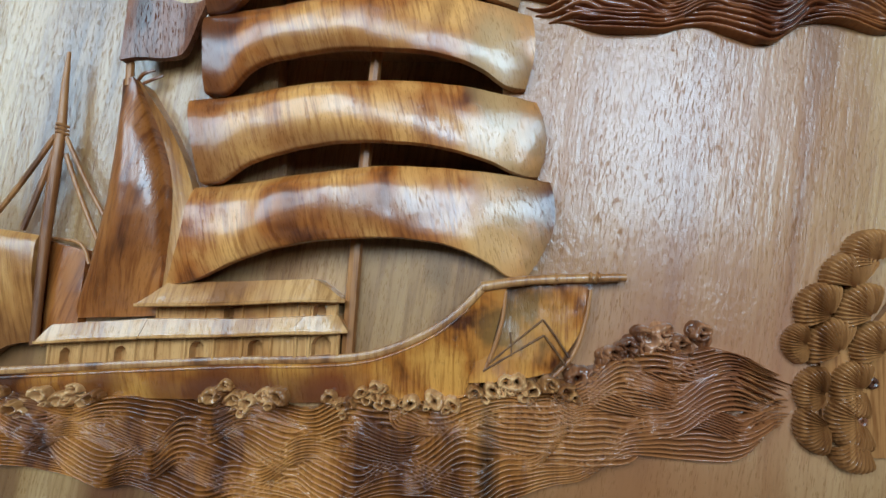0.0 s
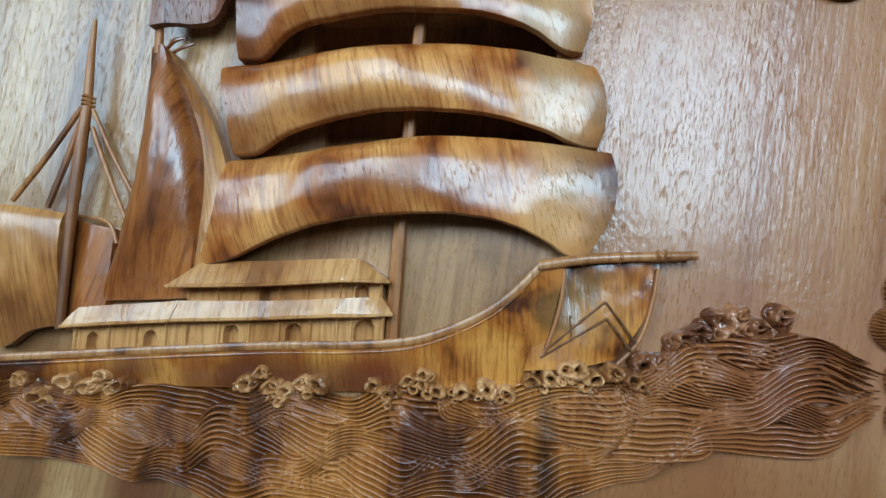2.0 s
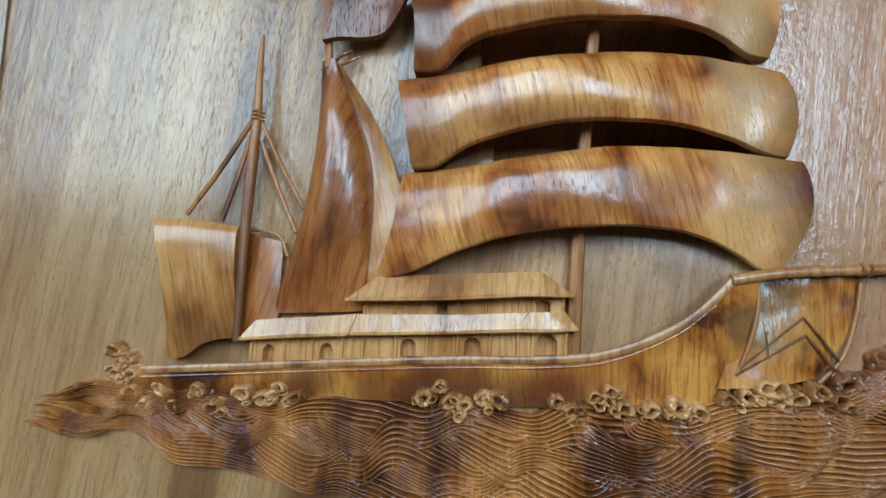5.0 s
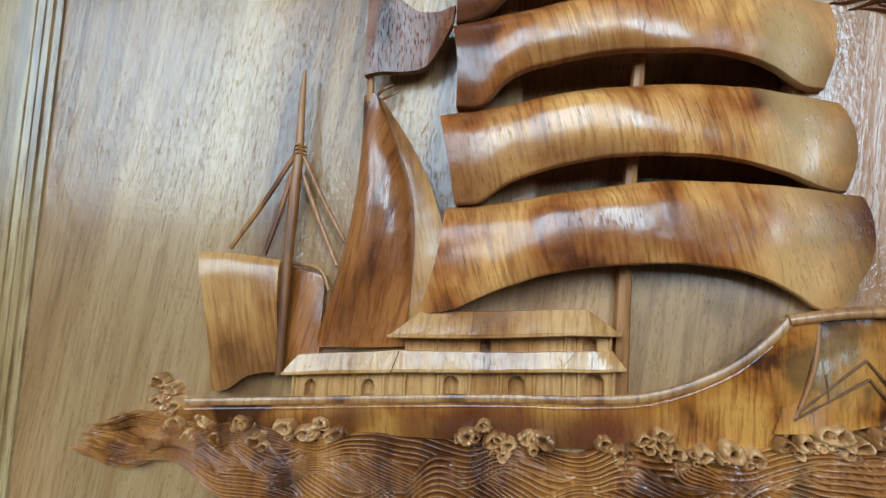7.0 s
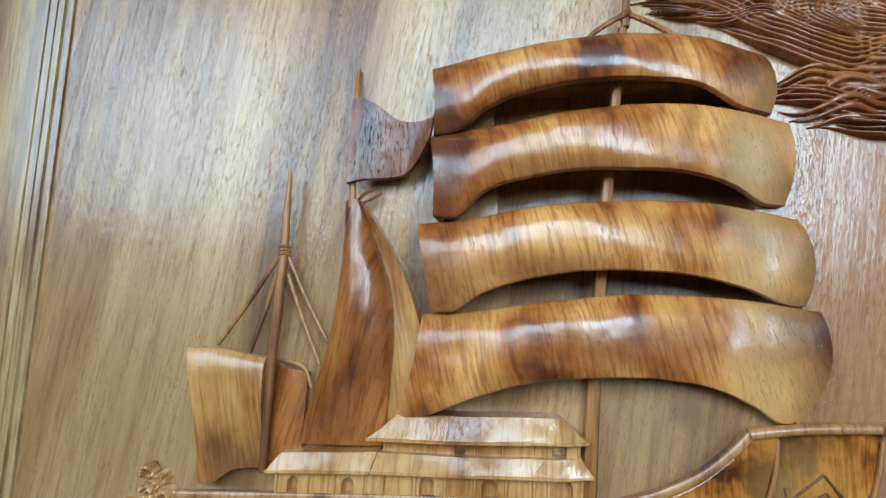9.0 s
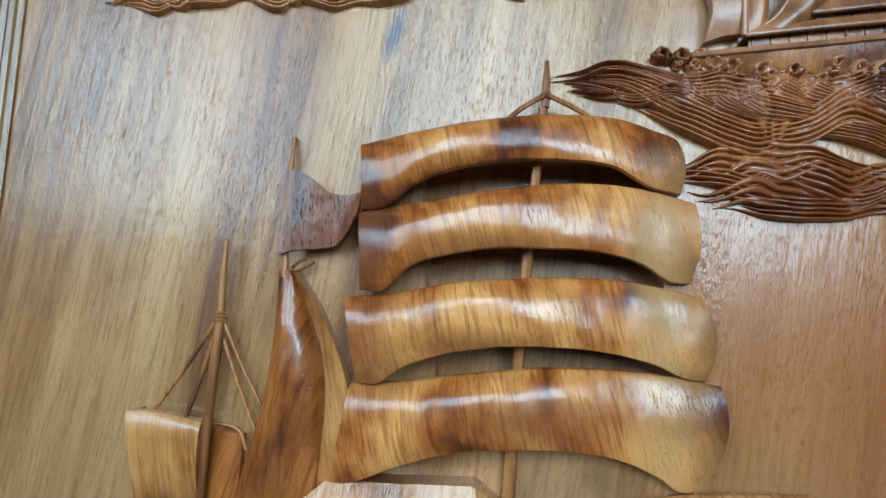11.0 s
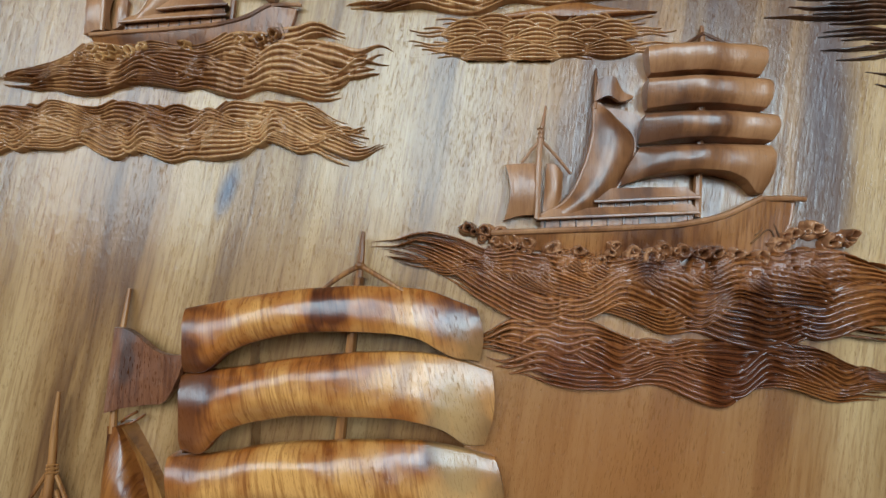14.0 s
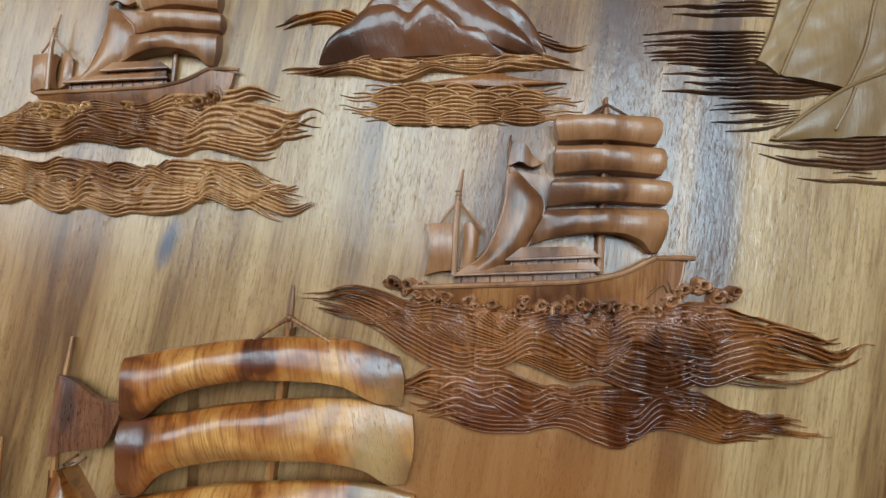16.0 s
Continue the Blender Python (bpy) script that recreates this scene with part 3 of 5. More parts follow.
def foam(places, size, base, high, label, seed, material, group):
    """A crest of foam: a lumpy foot with curls of several sizes standing on it."""
    rng = np.random.default_rng(seed)
    line = sorted(places)
    x = sum(p[0] for p in line) / len(line)
    crest = thing("foam_crest", (x, 0, min(p[1] for p in line)), label, "carved foam", group)
    line = [(px + rng.uniform(-0.15, 0.15) * size, pz + rng.uniform(-0.2, 0.25) * size) for px, pz in line]
    curls = []
    for px, pz in line:
        big = size * rng.uniform(0.52, 0.74)
        curls.append((px, pz, big, high * rng.uniform(0.85, 1.1), rng.uniform(-2.6, -0.4)))
        for _ in range(2):
            w = rng.uniform(0, 6.28)
            small_one = size * rng.uniform(0.26, 0.44)
            curls.append((px + 1.15 * big * math.cos(w), pz + 0.95 * big * math.sin(w) - 0.25 * size, small_one, high * rng.uniform(0.5, 0.95), rng.uniform(0, 6.28)))
    xs = np.arange(min(c[0] for c in curls) - 1.9 * size, max(c[0] for c in curls) + 1.9 * size, 0.0008)
    zs = np.arange(min(c[1] for c in curls) - 2.2 * size, max(c[1] for c in curls) + 1.5 * size, 0.0008)
    gx, gz = np.meshgrid(xs, zs, indexing="ij")
    wx, wz = ruffle(gx, gz, size, *rng.uniform(0, 6.28, 2))
    h = np.full(gx.shape, -0.0012)
    for cx, cz, big, up, _ in curls:
        r = np.sqrt((wx - cx) ** 2 + (wz - cz + 0.2 * big) ** 2) / (1.55 * big)
        lump = (base + 0.62 * up) * np.clip(1 - r**2, 0, 1) ** 0.7
        pit = 1 - 0.9 * np.exp(-(((wx - cx) ** 2 + (wz - cz) ** 2) / (0.62 * big) ** 2))
        h = np.where(r < 1, np.maximum(h, lump * pit - 0.0008), h)
    for cx, cz, big, up, _ in curls:
        near = ((wx - cx) ** 2 + (wz - cz) ** 2) / (0.70 * big) ** 2
        h = np.where(near < 1, np.minimum(h, 0.0010 + (base + 0.3 * up) * near**3), h)
    verts, faces = field_mesh(xs, zs, h, h > -0.0010)
    put_mesh("froth", verts.tolist(), faces.tolist(), material, crest, angle=180)
    for k, (cx, cz, big, up, opening) in enumerate(curls):
        curl(cx, cz, big, base, up, opening, seed * 100 + k, material, crest)
    return crest


# ---- the room and the board ----
# side walls, floor and ceiling are unseen, added to enclose the window light
WALL_Y = 0.03
ROOM, TALL = 6.0, 4.4
tagged(box("wall_north", -ROOM, ROOM, WALL_Y + 0.012, 0.25, 0.0, TALL, wall_paint), "plain painted wall behind the carved panel", "wall", kind="structure")
tagged(box("wall_west", -ROOM - 0.2, -ROOM, SOUTH_Y, WALL_Y + 0.2, 0.0, TALL, wall_paint), "unseen plain side wall closing the room", "wall", kind="structure")
tagged(box("wall_east", ROOM, ROOM + 0.2, SOUTH_Y, WALL_Y + 0.2, 0.0, TALL, wall_paint), "unseen plain side wall closing the room", "wall", kind="structure")
tagged(box("floor", -ROOM - 0.2, ROOM + 0.2, SOUTH_Y - 0.2, 0.25, -0.12, 0.0, room_floor), "unseen dark floor closing the room", "floor", kind="structure")
tagged(box("ceiling", -ROOM - 0.2, ROOM + 0.2, SOUTH_Y - 0.2, 0.25, TALL, TALL + 0.12, ceiling_paint), "unseen dark ceiling closing the room", "ceiling", kind="structure")
south = thing("wall_south", (0, SOUTH_Y, 0), "painted wall with three high windows", "wall", kind="structure")
edges = [-ROOM - 0.2, *[e for w in WINDOWS for e in w[:2]], ROOM + 0.2]
for a, b in zip(edges[0::2], edges[1::2]):
    box("pier", a, b, SOUTH_Y - 0.2, SOUTH_Y, 0.0, 4.0, wall_paint, south)
for a, b, c, d in WINDOWS:
    box("parapet", a, b, SOUTH_Y - 0.2, SOUTH_Y, 0.0, c, wall_paint, south)
    if d < 4.0:
        box("lintel", a, b, SOUTH_Y - 0.2, SOUTH_Y, d, 4.0, wall_paint, south)
box("upper_wall", -ROOM - 0.2, ROOM + 0.2, SOUTH_Y - 0.2, SOUTH_Y, 4.0, TALL, wall_paint, south)
for k, (a, b, c, d) in enumerate(WINDOWS):
    w = thing(f"window_{k + 1}", (a, SOUTH_Y, c), "white framed window full of daylight", "window", kind="structure")
    box("frame_side", a, a + 0.05, SOUTH_Y - 0.12, SOUTH_Y - 0.04, c, d, white_paint, w)
    box("frame_side", b - 0.05, b, SOUTH_Y - 0.12, SOUTH_Y - 0.04, c, d, white_paint, w)
    box("frame_head", a + 0.05, b - 0.05, SOUTH_Y - 0.12, SOUTH_Y - 0.04, d - 0.05, d, white_paint, w)
    box("frame_sill", a + 0.05, b - 0.05, SOUTH_Y - 0.12, SOUTH_Y - 0.04, c, c + 0.05, white_paint, w)

LEFT, RIGHT, LOW, HIGH = -0.70, 1.24, 0.74, 2.10
# hollows cut into the board behind the great sails: (x from, x to, z from, z to)
HOLLOWS = [(-0.148, 0.086, 1.160, 1.236), (-0.163, 0.076, 1.246, 1.322), (-0.170, 0.066, 1.332, 1.402)]


def hollow_board(name, x0, x1, z0, z1, thick, deep, material, **tags):
    """A flat board with sunk hollows."""
    xs = sorted({x0, x1, *[v for h in HOLLOWS for v in h[:2]]})
    zs = sorted({z0, z1, *[v for h in HOLLOWS for v in h[2:]]})
    verts, faces = [], []

    def quad(*corners):
        n = len(verts)
        verts.extend(corners)
        faces.append((n, n + 1, n + 2, n + 3))

    for a, b in zip(xs, xs[1:]):
        for c, d in zip(zs, zs[1:]):
            sunk = any(h[0] <= a and b <= h[1] and h[2] <= c and d <= h[3] for h in HOLLOWS)
            y = deep if sunk else 0.0
            quad((a, y, c), (b, y, c), (b, y, d), (a, y, d))
    for a, b, c, d in HOLLOWS:
        quad((a, 0, c), (a, deep, c), (a, deep, d), (a, 0, d))
        quad((b, 0, d), (b, deep, d), (b, deep, c), (b, 0, c))
        quad((a, 0, d), (a, deep, d), (b, deep, d), (b, 0, d))
        quad((b, 0, c), (b, deep, c), (a, deep, c), (a, 0, c))
    quad((x0, 0, z0), (x0, 0, z1), (x0, thick, z1), (x0, thick, z0))
    quad((x1, 0, z1), (x1, 0, z0), (x1, thick, z0), (x1, thick, z1))
    quad((x0, 0, z1), (x1, 0, z1), (x1, thick, z1), (x0, thick, z1))
    quad((x1, 0, z0), (x0, 0, z0), (x0, thick, z0), (x1, thick, z0))
    quad((x1, thick, z0), (x0, thick, z0), (x0, thick, z1), (x1, thick, z1))
    return put_mesh(name, verts, faces, material, None, angle=5, **tags)


hollow_board("carved_board", LEFT - 0.012, RIGHT + 0.012, LOW - 0.012, HIGH + 0.012, WALL_Y, 0.024, board_wood, label="lacquered golden brown wooden board with vertical grain", category="wood panel", kind="structure")


def stile(name, parent, a, b, across):
    """A moulded bar of the frame from a to b; across points outwards from the board."""
    profile = [(-0.001, -0.005), (0.0, -0.0010), (0.0006, 0.0028), (0.0016, 0.0036), (0.0085, 0.0040), (0.0095, 0.0050), (0.0103, 0.0068), (0.0180, 0.0073), (0.0190, 0.0052), (0.0204, 0.0074), (0.0290, 0.0082),
               (0.0300, 0.0060), (0.0316, 0.0086), (0.060, 0.0104), (0.130, 0.0105), (0.138, 0.009), (0.141, 0.005), (0.141, -0.028)]
    across = Vector(across)
    verts, faces, n = [], [], len(profile)
    for end, sign in ((Vector(a), -1), (Vector(b), 1)):
        along = (Vector(b) - Vector(a)).normalized()
        for w, h in profile:
            p = end + across * w + along * (sign * w)
            verts.append((p.x, -h, p.z))
    for k in range(n - 1):
        faces.append((k, k + 1, n + k + 1, n + k))
    return put_mesh(name, verts, faces, frame_wood, parent, angle=25)


frame_thing = thing("picture_frame", (LEFT, 0, LOW), "pale golden moulded wooden frame round the carving", "frame")
stile("stile", frame_thing, (LEFT, 0, LOW), (LEFT, 0, HIGH), (-1, 0, 0))
stile("stile", frame_thing, (RIGHT, 0, HIGH), (RIGHT, 0, LOW), (1, 0, 0))
stile("rail", frame_thing, (LEFT, 0, HIGH), (RIGHT, 0, HIGH), (0, 0, 1))
stile("rail", frame_thing, (RIGHT, 0, LOW), (LEFT, 0, LOW), (0, 0, -1))

# ---- the large ship ----
ship = thing("sailing_ship", (-0.15, 0, 0.96), "large carved junk with four billowing golden sails", "ship", "carved ships")


def billow(high, seed, left=0.78, right=0.30, peak=0.58, right_swell=1.0):
    """Swelling of a sail: sloping back towards its head, fullest at peak, rolled in a little at the foot."""
    def f(u, v):
        across = left + (1 - left) * ease(u, 0.0, 0.28) - (1 - right) * ease(u, 0.34, 0.80)
        at = peak + 0.05 * np.sin(7 * u + seed)
        roll = np.where(v < at, 1 - (np.abs(at - v) / at) ** 2.6, 1 - 0.75 * (np.abs(v - at) / (1 - at)) ** 2.6)
        return 0.005 * right_swell * ease(u, 0.64, 0.92) * (1 - ease(u, 0.94, 1.0)) * np.clip(np.sin(math.pi * v), 0, 1) ** 0.4 + 1.2 * high * across * roll * (1 + 0.10 * np.sin(9 * u + seed) + 0.06 * np.sin(21 * u + 2 * seed))
    return f


def swing(right, left=0.0):
    return lambda u, v: (right * np.sin(math.pi * v) * ease(u, 0.7, 1.0) + left * np.sin(math.pi * v) * (1 - ease(u, 0.0, 0.3)), 0.0)


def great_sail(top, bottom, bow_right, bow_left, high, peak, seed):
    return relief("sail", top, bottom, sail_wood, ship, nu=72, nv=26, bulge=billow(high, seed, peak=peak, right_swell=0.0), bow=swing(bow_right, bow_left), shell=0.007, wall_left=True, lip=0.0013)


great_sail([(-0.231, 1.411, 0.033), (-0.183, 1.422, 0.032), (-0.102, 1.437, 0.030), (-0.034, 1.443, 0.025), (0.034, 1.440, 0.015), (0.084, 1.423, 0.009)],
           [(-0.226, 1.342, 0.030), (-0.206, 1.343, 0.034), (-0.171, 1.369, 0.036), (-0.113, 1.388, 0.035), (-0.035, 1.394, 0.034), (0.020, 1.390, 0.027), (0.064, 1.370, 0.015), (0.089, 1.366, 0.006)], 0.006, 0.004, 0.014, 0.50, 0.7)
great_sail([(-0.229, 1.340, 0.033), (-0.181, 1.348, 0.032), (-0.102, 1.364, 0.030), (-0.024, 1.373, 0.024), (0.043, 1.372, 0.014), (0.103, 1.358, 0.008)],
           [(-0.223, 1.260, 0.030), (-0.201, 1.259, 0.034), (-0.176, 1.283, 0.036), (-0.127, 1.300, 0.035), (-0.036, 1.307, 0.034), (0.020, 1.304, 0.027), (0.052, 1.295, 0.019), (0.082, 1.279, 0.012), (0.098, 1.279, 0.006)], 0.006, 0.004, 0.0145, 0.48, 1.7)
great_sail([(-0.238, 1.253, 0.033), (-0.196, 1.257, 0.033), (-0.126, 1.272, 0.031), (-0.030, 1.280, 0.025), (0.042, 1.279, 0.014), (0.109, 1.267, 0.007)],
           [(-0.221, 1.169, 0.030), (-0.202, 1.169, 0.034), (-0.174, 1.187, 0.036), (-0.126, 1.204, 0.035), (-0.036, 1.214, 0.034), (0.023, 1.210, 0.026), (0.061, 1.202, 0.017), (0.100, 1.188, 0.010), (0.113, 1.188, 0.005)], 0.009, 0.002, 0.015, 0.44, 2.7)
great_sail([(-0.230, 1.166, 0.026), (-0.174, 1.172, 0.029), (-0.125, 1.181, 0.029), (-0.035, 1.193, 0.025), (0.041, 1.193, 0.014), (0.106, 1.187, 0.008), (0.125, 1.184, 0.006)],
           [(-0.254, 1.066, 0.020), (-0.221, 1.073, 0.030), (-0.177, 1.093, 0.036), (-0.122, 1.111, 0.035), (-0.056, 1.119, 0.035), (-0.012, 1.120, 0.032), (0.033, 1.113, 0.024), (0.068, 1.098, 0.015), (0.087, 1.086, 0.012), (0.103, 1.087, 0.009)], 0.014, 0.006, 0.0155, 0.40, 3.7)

# main mast, its head and the two struts
rod("mast", [(-0.072, 1.000, 0.008, 0.0075), (-0.068, 1.12, 0.008, 0.007), (-0.058, 1.29, 0.010, 0.006), (-0.046, 1.452, 0.018, 0.0045)], spar_wood, ship, n=20, solid=True)
rod("masthead", [(-0.044, 1.452, 0.020, 0.0042), (-0.043, 1.482, 0.020, 0.0036), (-0.043, 1.502, 0.018, 0.0020)], spar_wood, ship)
rod("strut", [(-0.044, 1.464, 0.023, 0.0026), (-0.064, 1.4515, 0.026, 0.0028), (-0.086, 1.433, 0.029, 0.0024)], spar_wood, ship)
rod("strut", [(-0.042, 1.464, 0.023, 0.0026), (-0.020, 1.4525, 0.023, 0.0028), (0.006, 1.438, 0.020, 0.0024)], spar_wood, ship)
rod("collar", [(-0.049, 1.461, 0.021, 0.0034), (-0.0435, 1.464, 0.024, 0.0042), (-0.038, 1.462, 0.021, 0.0034)], spar_wood, ship)

# the tall dark fore sail with its rolled right rim
relief("fore_sail", [(-0.316, 1.277, 0.025), (-0.317, 1.225, 0.020), (-0.324, 1.159, 0.017), (-0.336, 1.105, 0.015), (-0.348, 1.061, 0.013), (-0.358, 1.030, 0.010)],
       [(-0.303, 1.278, 0.028), (-0.285, 1.235, 0.023), (-0.268, 1.190, 0.020), (-0.262, 1.150, 0.019), (-0.262, 1.100, 0.020), (-0.264, 1.060, 0.018), (-0.266, 1.036, 0.012)], dark_sail_wood, ship, "dark stained curved sail", nu=56, nv=22,
       bulge=lambda u, v: 0.016 * np.sin(math.pi * u) * np.clip(np.sin(math.pi * v), 0, 1) ** 0.5 + 0.006 * np.sin(math.pi * v**0.8) * ease(u, 0.0, 0.25) * (1 - 0.7 * ease(u, 0.45, 1.0)))
relief("sail_rim", [(-0.301, 1.276, 0.022), (-0.286, 1.235, 0.012), (-0.269, 1.190, 0.010), (-0.263, 1.150, 0.010), (-0.264, 1.100, 0.013), (-0.266, 1.060, 0.014), (-0.268, 1.038, 0.012)],
       [(-0.297, 1.273, 0.022), (-0.268, 1.229, 0.015), (-0.248, 1.190, 0.014), (-0.236, 1.157, 0.015), (-0.228, 1.128, 0.018), (-0.238, 1.080, 0.018), (-0.250, 1.050, 0.016)], stern_wood, ship, nu=56, nv=12,
       bulge=lambda u, v: -0.002 * np.sin(math.pi * v) * ease(u, 0.1, 0.4))

# flag and its pole
relief("flag", [(-0.316, 1.385, 0.026), (-0.305, 1.385, 0.026), (-0.293, 1.380, 0.025), (-0.262, 1.360, 0.027), (-0.245, 1.358, 0.030), (-0.228, 1.361, 0.032)],
       [(-0.314, 1.293, 0.028), (-0.300, 1.298, 0.027), (-0.276, 1.302, 0.026), (-0.256, 1.305, 0.030), (-0.240, 1.319, 0.034), (-0.229, 1.338, 0.034)], flag_wood, ship, "dark brown waving flag", nu=40, nv=20,
       bulge=lambda u, v: 0.006 * np.sin(2 * math.pi * (u * 0.95 + 0.25 * v)) * (0.4 + 0.6 * v), shell=0.008)
rod("flag_pole", [(-0.319, 1.428, 0.004, 0.0022), (-0.318, 1.39, 0.010, 0.003), (-0.315, 1.34, 0.018, 0.0036), (-0.309, 1.27, 0.024, 0.004)], spar_wood, ship)
rod("halyard", [(-0.306, 1.280, 0.016, 0.0016), (-0.299, 1.286, 0.018, 0.0018), (-0.290, 1.292, 0.014, 0.0016)], dark_sail_wood, ship, n=8)
rod("halyard", [(-0.304, 1.276, 0.014, 0.0014), (-0.293, 1.281, 0.014, 0.0016), (-0.283, 1.288, 0.010, 0.0014)], dark_sail_wood, ship, n=8)

# stern sail, its mast and stays
relief("stern_sail", [(-0.480, 1.120, 0.024), (-0.440, 1.119, 0.023), (-0.393, 1.113, 0.020)], [(-0.462, 0.981, 0.014), (-0.447, 0.983, 0.016), (-0.425, 0.998, 0.018), (-0.388, 1.006, 0.018)], stern_wood, ship, nu=30, nv=26,
       bulge=lambda u, v: 0.008 * np.sin(math.pi * v**0.6) - 0.003 * np.sin(math.pi * u), bow=swing(0.0, 0.006), shell=0.010, wall_left=True)
relief("stern_sail_back", [(-0.392, 1.109, 0.008), (-0.370, 1.104, 0.010), (-0.352, 1.100, 0.007)], [(-0.388, 1.000, 0.012), (-0.374, 1.005, 0.013), (-0.352, 1.010, 0.012)], dark_sail_wood, ship, nu=16, nv=16, bulge=lambda u, v: 0.004 * np.sin(math.pi * u))
rod("stern_mast", [(-0.3835, 1.309, 0.017, 0.0018), (-0.3835, 1.27, 0.018, 0.0034), (-0.383, 1.226, 0.018, 0.0044), (-0.384, 1.189, 0.019, 0.0052), (-0.386, 1.103, 0.021, 0.0048), (-0.386, 1.003, 0.022, 0.0040)], spar_wood, ship, n=28, sides=10)
for z in (1.221, 1.225, 1.229):
    rod("ring", [(-0.3895, z - 0.001, 0.016, 0.0014), (-0.383, z + 0.0005, 0.0235, 0.0017), (-0.3765, z - 0.001, 0.016, 0.0014)], spar_wood, ship, n=8, sides=6)
for a, b, sag, r in (((-0.388, 1.219, 0.018), (-0.448, 1.124, 0.021), -0.003, 0.0022), ((-0.388, 1.203, 0.018), (-0.411, 1.118, 0.021), -0.002, 0.0024), ((-0.378, 1.217, 0.016), (-0.331, 1.133, 0.012), -0.003, 0.0019), ((-0.379, 1.200, 0.014), (-0.339, 1.110, 0.010), -0.002, 0.0021)):
    rod("stay", [(*a, 1.15 * r), ((a[0] + b[0]) / 2, (a[1] + b[1]) / 2 + sag, (a[2] + b[2]) / 2, 1.15 * r), (*b, 1.1 * r)], spar_wood, ship, n=10)
rod("boom", [(-0.387, 1.112, 0.011, 0.0016), (-0.354, 1.104, 0.010, 0.0018), (-0.346, 1.086, 0.010, 0.0018)], spar_wood, ship, n=10)

# hull
RAIL = [(-0.484, 0.969), (-0.382, 0.978), (-0.271, 0.988), (-0.168, 0.996), (-0.095, 1.000), (-0.049, 1.006), (-0.008, 1.021), (0.022, 1.038), (0.048, 1.061), (0.062, 1.077)]
relief("hull", [(x, z, 0.019) for x, z in RAIL] + [(0.084, 1.077, 0.018)], [(-0.505, 0.950, 0.007), (-0.40, 0.951, 0.008), (-0.25, 0.954, 0.009), (-0.10, 0.957, 0.009), (0.0, 0.963, 0.010), (0.055, 0.978, 0.011), (0.066, 1.000, 0.012)], hull_wood, ship, nu=90, nv=14,
       bulge=lambda u, v: 0.0025 * np.sin(math.pi * v) * (1 - 0.6 * ease(u, 0.75, 1.0)) + 0.0006 * np.sin(25 * u + 3 * v))
relief("bow_panel", [(0.080, 1.080, 0.009), (0.120, 1.084, 0.009), (0.168, 1.083, 0.007)], [(0.048, 0.984, 0.016), (0.085, 0.987, 0.017), (0.128, 0.996, 0.011)], hull_wood, ship, nu=30, nv=24,
       bulge=lambda u, v: -0.0012 * np.sin(math.pi * u) * np.sin(math.pi * v), bow=lambda u, v: (0.010 * np.sin(math.pi * v) * u, 0.0))
rod("bow_seam", [(0.083, 1.074, 0.0165, 0.0016), (0.080, 1.045, 0.0165, 0.0022), (0.066, 1.000, 0.014, 0.0022), (0.055, 0.978, 0.013, 0.0022)], spar_wood, ship)
rod("bow_seam", [(0.166, 1.078, 0.010, 0.0016), (0.162, 1.052, 0.010, 0.0022), (0.149, 1.013, 0.010, 0.0022), (0.124, 0.985, 0.009, 0.0022)], spar_wood, ship)
rod("rail", [(x, z + 0.001, 0.0185, 0.0040) for x, z in RAIL], rail_wood, ship, n=90, sides=10, flat=0.7)
rod("lower_rail", [(x - 0.001, z - 0.0060, 0.0185, 0.0013) for x, z in RAIL[:9]], hull_wood, ship, n=60)
rod("bowsprit", [(0.059, 1.077, 0.019, 0.0050), (0.099, 1.084, 0.018, 0.0048), (0.132, 1.087, 0.016, 0.0046), (0.164, 1.089, 0.014, 0.0044), (0.199, 1.091, 0.011, 0.0040)], rail_wood, ship, n=24, sides=10)
for x, z in ((0.099, 1.084), (0.131, 1.087), (0.164, 1.0895), (0.171, 1.0895)):
    rod("ring", [(x - 0.0005, z - 0.0055, 0.014, 0.0016), (x, z, 0.0205, 0.0018), (x + 0.0005, z + 0.0055, 0.014, 0.0016)], rail_wood, ship, n=8, sides=6)
for line in ([(0.066, 1.001), (0.095, 1.026), (0.120, 1.047)], [(0.120, 1.047), (0.133, 1.030), (0.145, 1.012)], [(0.063, 0.996), (0.092, 1.014), (0.121, 1.032)], [(0.121, 1.032), (0.132, 1.018), (0.142, 1.004)], [(0.0885, 1.034), (0.0895, 1.022), (0.090, 1.011)]):
    rod("carved_line", [(x, z, 0.0108 + 0.085 * (1.047 - z), 0.0012) for x, z in line], line_stain, ship, "dark incised zigzag line", n=10, flat=1.2)


def cabin_wall(name, parent, x0, z0, x1, z1, low, high, arches, deep, material):
    """A wall between a sloping foot and head, with arched openings sunk into it."""
    nx, nz = int((x1 - x0) / 0.0009), 22
    xs = np.linspace(x0, x1, nx)
    verts, faces = [], []
    for x in xs:
        foot = z0 + (z1 - z0) * (x - x0) / (x1 - x0)
        for j in range(nz):
            z = foot + low + (high - low) * j / (nz - 1)
            d = deep
            for ax, half, up in arches:
                r = foot + up
                if abs(x - ax) < half and (z < r or (x - ax) ** 2 + (z - r) ** 2 < half**2) and z > foot + low + 0.001:
                    d = deep - 0.010
            verts.append((x, -d, z))
    faces = grid_faces(nx, nz, 0, True)
    return put_mesh(name, verts, faces, material, parent, angle=30)


